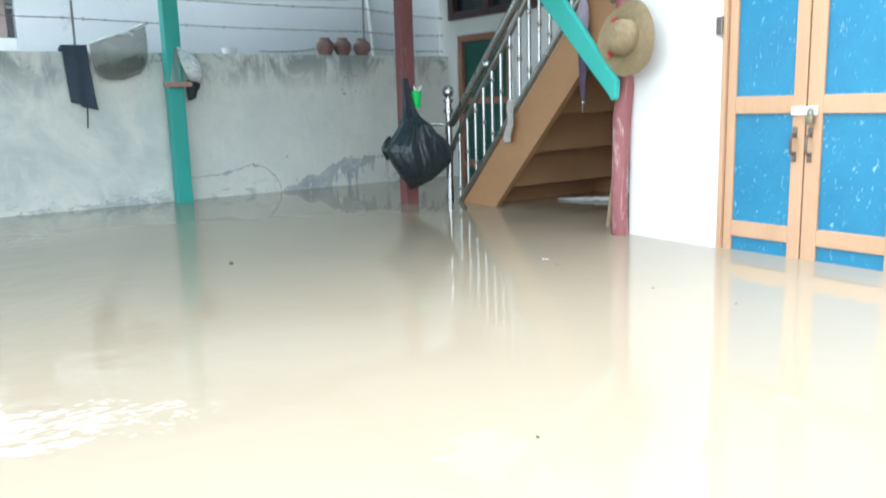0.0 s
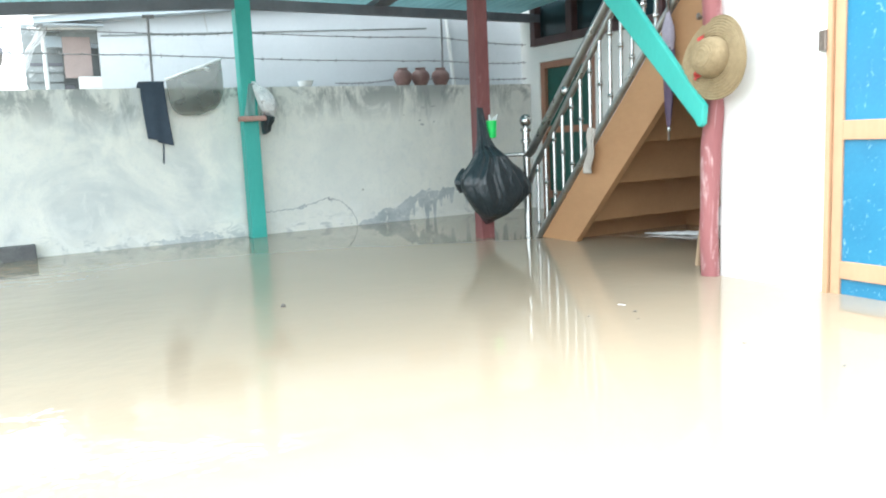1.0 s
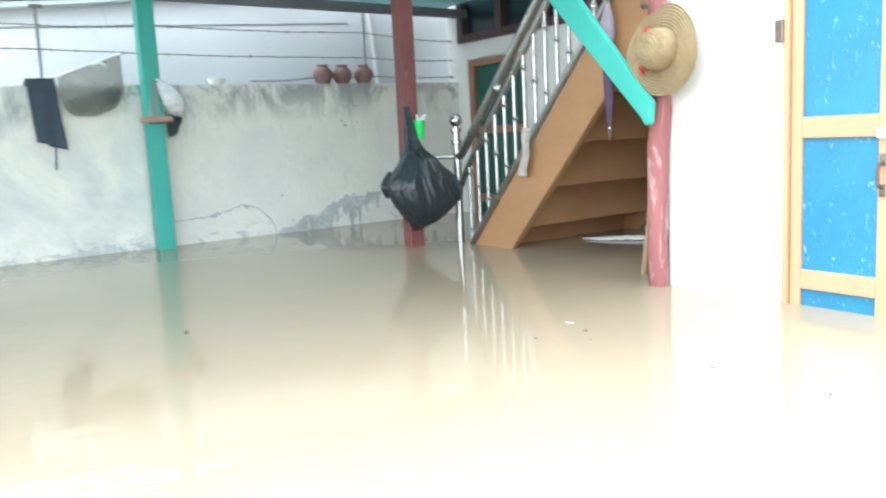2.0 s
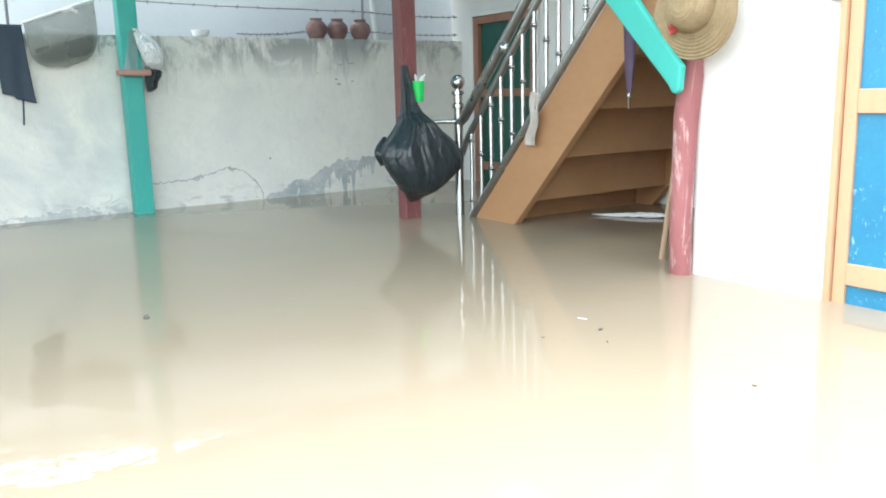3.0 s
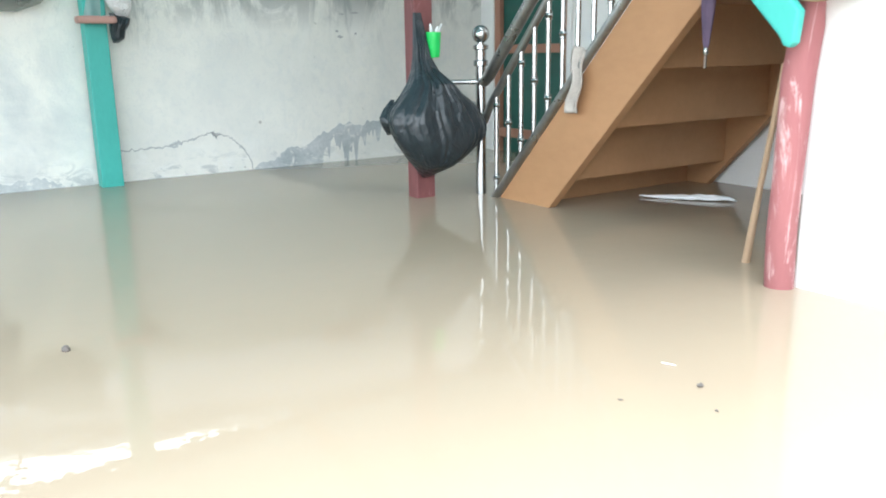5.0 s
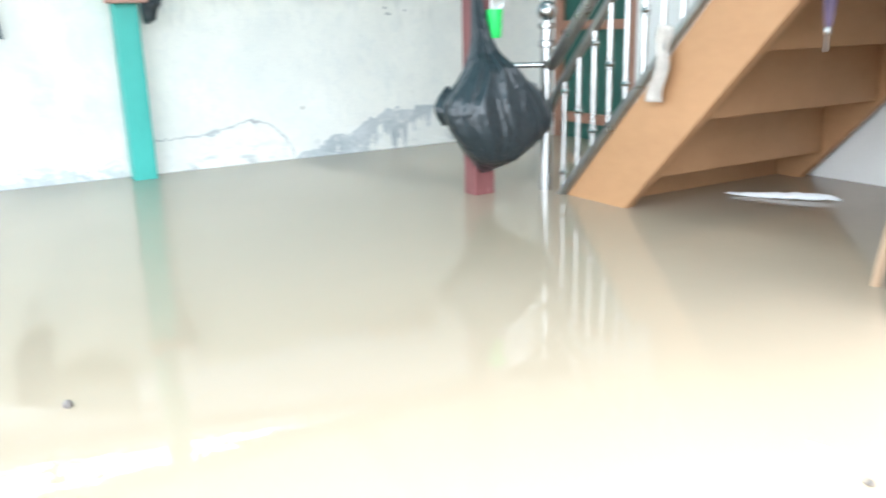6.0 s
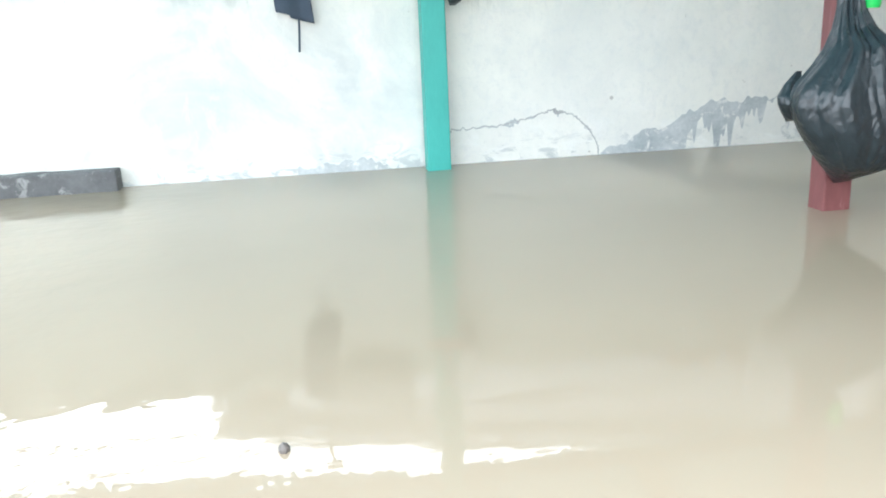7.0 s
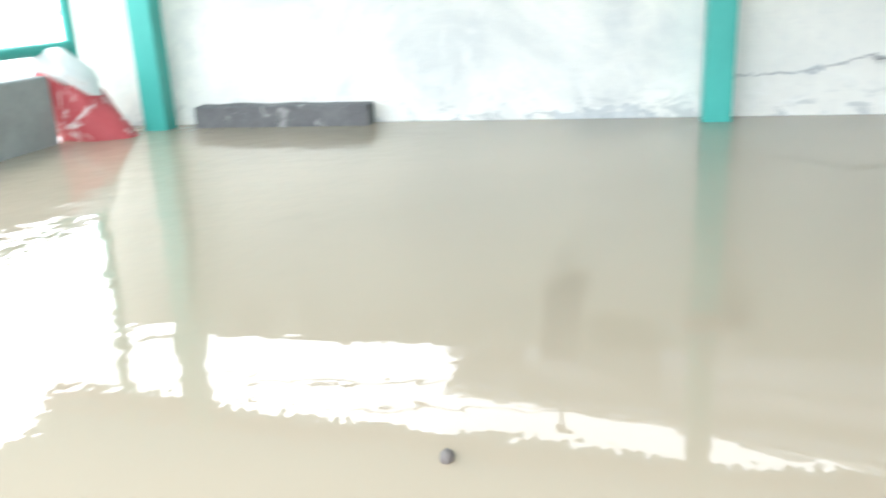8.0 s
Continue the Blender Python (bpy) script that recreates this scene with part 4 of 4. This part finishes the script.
tray = thing("soap_tray", (0.07, 5.89, 0.85), "faded pink plastic tray fixed to the turquoise post", "tray")
bm = new_bm()
box(bm, (-0.04, 5.84, 0.835), (0.15, 5.922, 0.872), 0.012)
part("tray", bm, M_PINK, tray)

# ---------------------------------------------------------------- straw hat
hat = thing("straw_hat", (1.10, 2.64, 0.95), "woven straw hat with red ribbon hung beside the door", "hat")
hm = Matrix.Translation((1.112, 2.640, 0.950)) @ Vector((-0.985, 0.02, 0.08)).to_track_quat("Z", "Y").to_matrix().to_4x4()
prof = []
for k in range(34):
    u = k / 33
    r = 0.176 - 0.092 * u
    prof.append((r, 0.012 * math.sin(u * 2.2) + 0.0022 * math.sin(u * 2 * math.pi * 8)))
for k in range(1, 26):
    u = k / 25
    a = u * math.pi / 2
    prof.append((0.084 * max(0.03, math.cos(a) ** 0.55), prof[33][1] + 0.075 * math.sin(a) ** 0.8 + 0.0016 * math.sin(u * 2 * math.pi * 9)))
bm = new_bm()
lathe(bm, (0, 0, 0), prof, 56)
bmesh.ops.delete(bm, geom=[f for f in bm.faces if len(f.verts) > 4 and f.calc_center_median().z < 0.02], context="FACES")
for v in bm.verts:
    a = math.atan2(v.co.y, v.co.x)
    far_out = max(0.0, (v.co.xy.length - 0.09) / 0.085)
    v.co.z += far_out * 0.016 * math.sin(2 * a + 0.6)
    v.co = hm @ v.co
body = part("body", bm, M_STRAW, hat, smooth=True)
body.modifiers.new("thick", "SOLIDIFY").thickness = 0.004
for a0, size in ((2.2, 0.022), (3.9, 0.026), (3.0, 0.012)):
    bm = new_bm()
    grid_sheet(bm, 4, 4, lambda u, v: hm @ Vector(((0.092 + size * v) * math.cos(a0 + 0.30 * (u - 0.5)), (0.092 + size * v) * math.sin(a0 + 0.30 * (u - 0.5)), 0.022 + 0.01 * math.sin(u * 5 + v * 4))))
    part("ribbon", bm, M_RIBBON, hat, "red ribbon end").modifiers.new("thick", "SOLIDIFY").thickness = 0.003
bm = new_bm()
tube(bm, [(1.118, 2.735, 1.125), (1.10, 2.72, 1.135), (1.09, 2.70, 1.12)], 0.010, 8)
part("hook", bm, M_BRONZE, hat, "dark hook", smooth=True)

# ---------------------------------------------------------------- umbrella and rag on the railing
umb = thing("umbrella", (1.42, 3.225, 0.6), "folded purple umbrella hung from the stair railing", "umbrella")
bm = new_bm()
rings = [(0.006, 0.66), (0.012, 0.68), (0.022, 0.78), (0.030, 0.92), (0.036, 1.02), (0.032, 1.06), (0.012, 1.08)]
lathe(bm, (1.425, 3.225, 0), rings, 20)
for v in bm.verts:
    a = math.atan2(v.co.y - 3.225, v.co.x - 1.425)
    g = 1 + 0.16 * math.sin(6 * a + v.co.z * 9)
    v.co.x, v.co.y = 1.425 + (v.co.x - 1.425) * g * 0.6, 3.225 + (v.co.y - 3.225) * g
part("canopy", bm, M_PURPLE, umb, smooth=True)
bm = new_bm()
tube(bm, [(1.425, 3.225, 0.60), (1.425, 3.225, 0.67)], 0.005, 8)
part("tip", bm, M_BRONZE, umb, smooth=True)
bm = new_bm()
lathe(bm, (1.425, 3.225, 0), [(0.006, 0.645), (0.009, 0.65), (0.009, 0.662), (0.006, 0.668)], 12)
part("ferrule", bm, M_STEEL, umb, "bright metal ferrule", smooth=True)
bm = new_bm()
lathe(bm, (1.425, 3.225, 0), [(0.012, 1.03), (0.034, 1.05), (0.042, 1.10), (0.036, 1.16), (0.018, 1.21), (0.010, 1.24)], 18)
for v in bm.verts:
    v.co.x = 1.425 + (v.co.x - 1.425) * 0.55 + 0.006 * noise.noise(v.co * 25)
part("sleeve", bm, M_LILAC, umb, "pale lilac cloth sleeve", smooth=True)
bm = new_bm()
tube(bm, [(1.425, 3.225, 1.23), (1.425, 3.225, 1.30), (1.445, 3.235, 1.325), (1.455, 3.27, 1.30)], 0.007, 8)
part("handle", bm, M_BRONZE, umb, smooth=True)
rag = thing("rag", (1.43, 3.86, 0.6), "crumpled grey rag hung over the lower rail", "rag")
bm = new_bm()
grid_sheet(bm, 10, 18, lambda u, v: (1.425 - 0.012 * math.sin(u * 8 + v * 3) - 0.008 * v + 0.02 * (1 - v) ** 3, 3.80 + 0.03 * v + (0.075 - 0.015 * math.sin(v * 4)) * u + 0.01 * math.sin(v * 9), 0.665 - 0.245 * v + 0.02 * u * (1 - v)))
part("cloth", bm, M_RAG, rag, smooth=True).modifiers.new("thick", "SOLIDIFY").thickness = 0.006

# ornaments between the upper rails
for y in (4.10, 3.55):
    zc = 0.58 + 1.07 * (4.44 - y) - 0.035
    bm = new_bm()
    ball(bm, (RX - 0.012, y, zc), 0.033, 14)
    for v in bm.verts:
        v.co.x = RX - 0.012 + (v.co.x - RX + 0.012) * 0.6
    part("ornament", bm, M_STEEL, rail, "round polished ornament between the rails", smooth=True)

# ---------------------------------------------------------------- under the stairs
foam = thing("plastic_wrapper", (2.07, 3.82, 0.0), "white plastic wrapper floating under the stairs", "litter")
bm = new_bm()
pa, pb = Vector((1.96, 3.98, 0)), Vector((2.20, 3.63, 0))
sd = Vector((pb.y - pa.y, pa.x - pb.x, 0)).normalized()


def wrap(u, v):
    w = 0.004 + 0.024 * (abs(math.sin(u * math.pi)) ** 1.1) * (0.45 + 0.55 * u)
    p = pa.lerp(pb, u) + sd * (v - 0.5) * w * 2
    return (p.x, p.y, 0.003 + 0.022 * math.sin(v * math.pi) * abs(math.sin(u * math.pi)) ** 0.6 * (0.35 + u) + 0.006 * noise.noise(p * 22))


grid_sheet(bm, 26, 6, wrap)
part("film", bm, M_WHITEPLASTIC, foam, smooth=True).modifiers.new("thick", "SOLIDIFY").thickness = 0.004
stick = thing("stick", (1.345, 2.955, -0.4), "bare wooden stick leaning by the red post", "stick")
bm = new_bm()
tube(bm, [(1.338, 3.00, -0.4), (1.342, 2.954, 0.0), (1.346, 2.925, 0.25), (1.345, 2.895, 0.45), (1.335, 2.87, 0.62)], [0.012, 0.012, 0.011, 0.010, 0.008], 8, 0.004)
part("shaft", bm, M_STICK, stick, smooth=True)

# ---------------------------------------------------------------- stone, sack, block and gate at the wall's end
stone = thing("stone_block", (-1.8, 6.0, 0.0), "dark grey rough stone slab lying against the wall", "stone")
bm = new_bm()
box(bm, (-2.22, 5.962, -0.05), (-1.398, 6.068, 0.094), 0.008)
bmesh.ops.subdivide_edges(bm, edges=[e for e in bm.edges if e.calc_length() > 0.3], cuts=24, use_grid_fill=True)
for v in bm.verts:
    if v.co.y < 6.06:
        v.co.z += 0.007 * noise.noise(v.co * 8)
        v.co.y += 0.008 * noise.noise(v.co * 11 + Vector((3, 0, 0)))
part("slab", bm, M_STONE, stone)
sack = thing("woven_sack", (-2.62, 5.72, 0.0), "red and white woven sack slumped beside the post", "sack")
bm = new_bm()
ball(bm, (0, 0, 0), 1.0, 28)
for v in bm.verts:
    p = v.co.copy()
    rise = (p.z + 1) / 2
    wide = 0.238 - 0.13 * rise
    round_off = max(1e-4, 1 - p.z * p.z) ** -0.4
    lump = 1 + 0.10 * noise.noise(p * 2.1) + 0.04 * noise.noise(p * 6)
    v.co = Vector((-2.78 + wide - 0.07 * rise + wide * 0.94 * p.x * round_off * lump, 5.755 + 0.115 * p.y * round_off * lump, -0.05 + 0.40 * rise * (0.97 + 0.05 * noise.noise(p * 3)) - 0.03 * p.x))
part("body", bm, M_SACK, sack, smooth=True)
bm = new_bm()
ball(bm, (0, 0, 0), 1.0, 22)
for v in bm.verts:
    p = v.co.copy()
    p *= 1 + 0.16 * noise.noise(p * 2.6 + Vector((5, 0, 0)))
    v.co = Vector((-2.70 + 0.165 * p.x, 5.745 + 0.125 * p.y, 0.318 + 0.065 * p.z - 0.075 * p.x - 0.05 * p.x * p.x))
part("mouth", bm, M_SACKTOP, sack, "white folded mouth of the sack", smooth=True)
block = thing("concrete_block", (-2.86, 5.2, -0.4), "grey concrete kerb block at the yard's edge", "block")
bm = new_bm()
box(bm, (-2.88, 4.0, -0.4), (-2.66, 5.60, 0.285), 0.01)
part("block", bm, M_BLOCK, block)
gate = thing("side_gate", (-2.86, 5.8, -0.4), "turquoise metal gate frame beside the concrete kerb", "gate")
for a, b in (((-2.74, 5.9, -0.4), (-2.73, 5.9, 1.6)), ((-2.74, 5.9, 0.385), (-2.74, 4.9, 0.385)), ((-2.79, 4.9, 0.28), (-2.74, 4.9, 0.40))):
    bm = new_bm()
    tube(bm, [a, b], 0.026, 12)
    part("rail" if a[2] > 0 else "upright", bm, M_GREEN, gate, smooth=True)

# ---------------------------------------------------------------- door fittings
for y in (1.838, 1.772):
    bm = new_bm()
    tube(bm, [(HX + 0.004, y, 0.425), (HX - 0.026, y, 0.44), (HX - 0.028, y, 0.47), (HX - 0.026, y, 0.50), (HX + 0.004, y, 0.515)], 0.006, 8)
    box(bm, (HX - 0.002, y - 0.009, 0.40), (HX + 0.004, y + 0.009, 0.44), 0.002)
    box(bm, (HX - 0.002, y - 0.009, 0.50), (HX + 0.004, y + 0.009, 0.54), 0.002)
    part("handle", bm, M_BRONZE, door, "dark bronze pull handle", smooth=True)
bm = new_bm()
box(bm, (HX - 0.006, 1.745, 0.588), (HX + 0.003, 1.855, 0.622), 0.002)
part("hasp", bm, M_PALE, door, "pale metal hasp")
bm = new_bm()
box(bm, (HX - 0.024, 1.752, 0.552), (HX - 0.006, 1.785, 0.588), 0.005)
tube(bm, [(HX - 0.014, 1.759, 0.586), (HX - 0.014, 1.759, 0.606), (HX - 0.014, 1.768, 0.614), (HX - 0.014, 1.778, 0.606), (HX - 0.014, 1.778, 0.586)], 0.0035, 8)
part("padlock", bm, M_BRASS, door, "small brass padlock", smooth=True)
for z in (0.93, -0.2):
    bm = new_bm()
    box(bm, (HX - 0.016, 2.184, z), (HX - 0.002, 2.216, z + 0.076), 0.003)
    tube(bm, [(HX - 0.016, 2.186, z), (HX - 0.016, 2.186, z + 0.076)], 0.007, 8)
    part("hinge", bm, M_BRONZE, door, "dark iron hinge")

# ---------------------------------------------------------------- back door and window behind the stairs
bdoor = thing("door_2", (BX, 5.54, -0.4), "reddish wood door with dark green panels behind the stairs", "door", kind="structure")
bm = new_bm()
for ya, yb, za, zb in ((5.845, 5.903, -0.42, 1.248), (5.182, 5.24, -0.42, 1.248), (5.24, 5.845, 1.195, 1.248), (5.24, 5.845, 0.655, 0.71), (5.24, 5.845, 0.10, 0.16)):
    box(bm, (BX - 0.012, ya, za), (BX + 0.08, yb, zb), 0.003)
part("door_frame", bm, M_FRAMEWOOD, bdoor)
for za, zb in ((-0.42, 0.10), (0.16, 0.655), (0.71, 1.195)):
    bm = new_bm()
    box(bm, (BX + 0.02, 5.24, za), (BX + 0.05, 5.845, zb))
    part("panel", bm, M_GDOOR, bdoor, "dark green door panel")
bm = new_bm()
for ya, yb, za, zb in ((5.905, 5.94, -0.42, 1.285), (5.145, 5.18, -0.42, 1.285), (5.18, 5.905, 1.252, 1.285)):
    box(bm, (BX - 0.02, ya, za), (BX - 0.002, yb, zb), 0.004)
part("moulding", bm, M_WHITE, bdoor, "white plaster moulding round the door")
win = thing("window_1", (BX, 5.0, 1.4), "dark stained wooden window with dark glass", "window", kind="structure")
bm = new_bm()
ys = [6.018, 5.52, 5.02, 4.52, 4.102]
for a in ys:
    box(bm, (BX - 0.03, max(4.102, a - 0.075) if a > 4.2 else 4.102, 1.392), (BX + 0.09, a if a > 4.2 else 4.17, 2.298), 0.004)
for za, zb in ((1.392, 1.455), (1.80, 1.85), (2.24, 2.298)):
    box(bm, (BX - 0.026, 4.104, za), (BX + 0.085, 6.016, zb), 0.004)
part("window_frame", bm, M_DARKWOOD, win)
for ya, yb in zip(ys[1:], [y - 0.075 for y in ys]):
    for za, zb in ((1.455, 1.80), (1.85, 2.24)):
        bm = new_bm()
        box(bm, (BX + 0.03, max(ya, 4.17), za), (BX + 0.038, yb, zb))
        part("pane", bm, M_DARKGLASS, win, "dark reflecting glass")

# ---------------------------------------------------------------- side beam that carries the brace
sb = thing("roof_beam", (1.14, 4.0, 1.75), "dark weathered wooden side beam over the posts", "beam")
bm = new_bm()
prism(bm, [(2.66, 1.752), (5.2, 1.752), (6.1, 1.66), (6.1, 1.70), (5.2, 1.79), (2.66, 1.79)], 0, 1.07, 1.20)
part("timber", bm, M_BEAM, sb)

# ---------------------------------------------------------------- litter on the water
for x, y, size, rot in ((0.43, 2.395, 0.012, 0.5), (-0.82, 1.156, 0.006, 1.2), (0.38, 1.853, 0.006, 2.0), (0.40, 1.53, 0.006, 0.2), (0.36, 2.30, 0.005, 1.0), (0.25, 2.44, 0.005, 2.4)):
    lf = thing("leaf", (x, y, 0), "small dead leaf floating on the flood water", "leaf", "floating leaves")
    bm = new_bm()
    c, s_ = math.cos(rot), math.sin(rot)
    grid_sheet(bm, 8, 3, lambda u, v: (x + size * ((u * 2 - 1) * c - (v - 0.5) * 1.1 * math.sin(u * math.pi) * s_), y + size * ((u * 2 - 1) * s_ + (v - 0.5) * 1.1 * math.sin(u * math.pi) * c), 0.003 + 0.004 * (u - 0.5) ** 2))
    part("blade", bm, M_LEAF, lf).modifiers.new("thick", "SOLIDIFY").thickness = 0.001
straw = thing("straw_bit", (0.47, 2.51, 0), "pale straw bit floating on the flood water", "litter")
bm = new_bm()
tube(bm, [(0.464, 2.525, 0.002), (0.473, 2.495, 0.003)], 0.0013, 6)
part("stalk", bm, M_WHITEPLASTIC, straw)
clod = thing("floating_clod", (-0.59, 3.39, 0), "small dark clod floating on the flood water", "litter")
bm = new_bm()
ball(bm, (0, 0, 0), 1.0, 14)
for v in bm.verts:
    p = v.co * (1 + 0.25 * noise.noise(v.co * 2.3))
    v.co = Vector((-0.592 + 0.009 * p.x, 3.392 + 0.012 * p.y, 0.003 + 0.010 * p.z))
part("clod", bm, M_LEAF, clod, smooth=True)
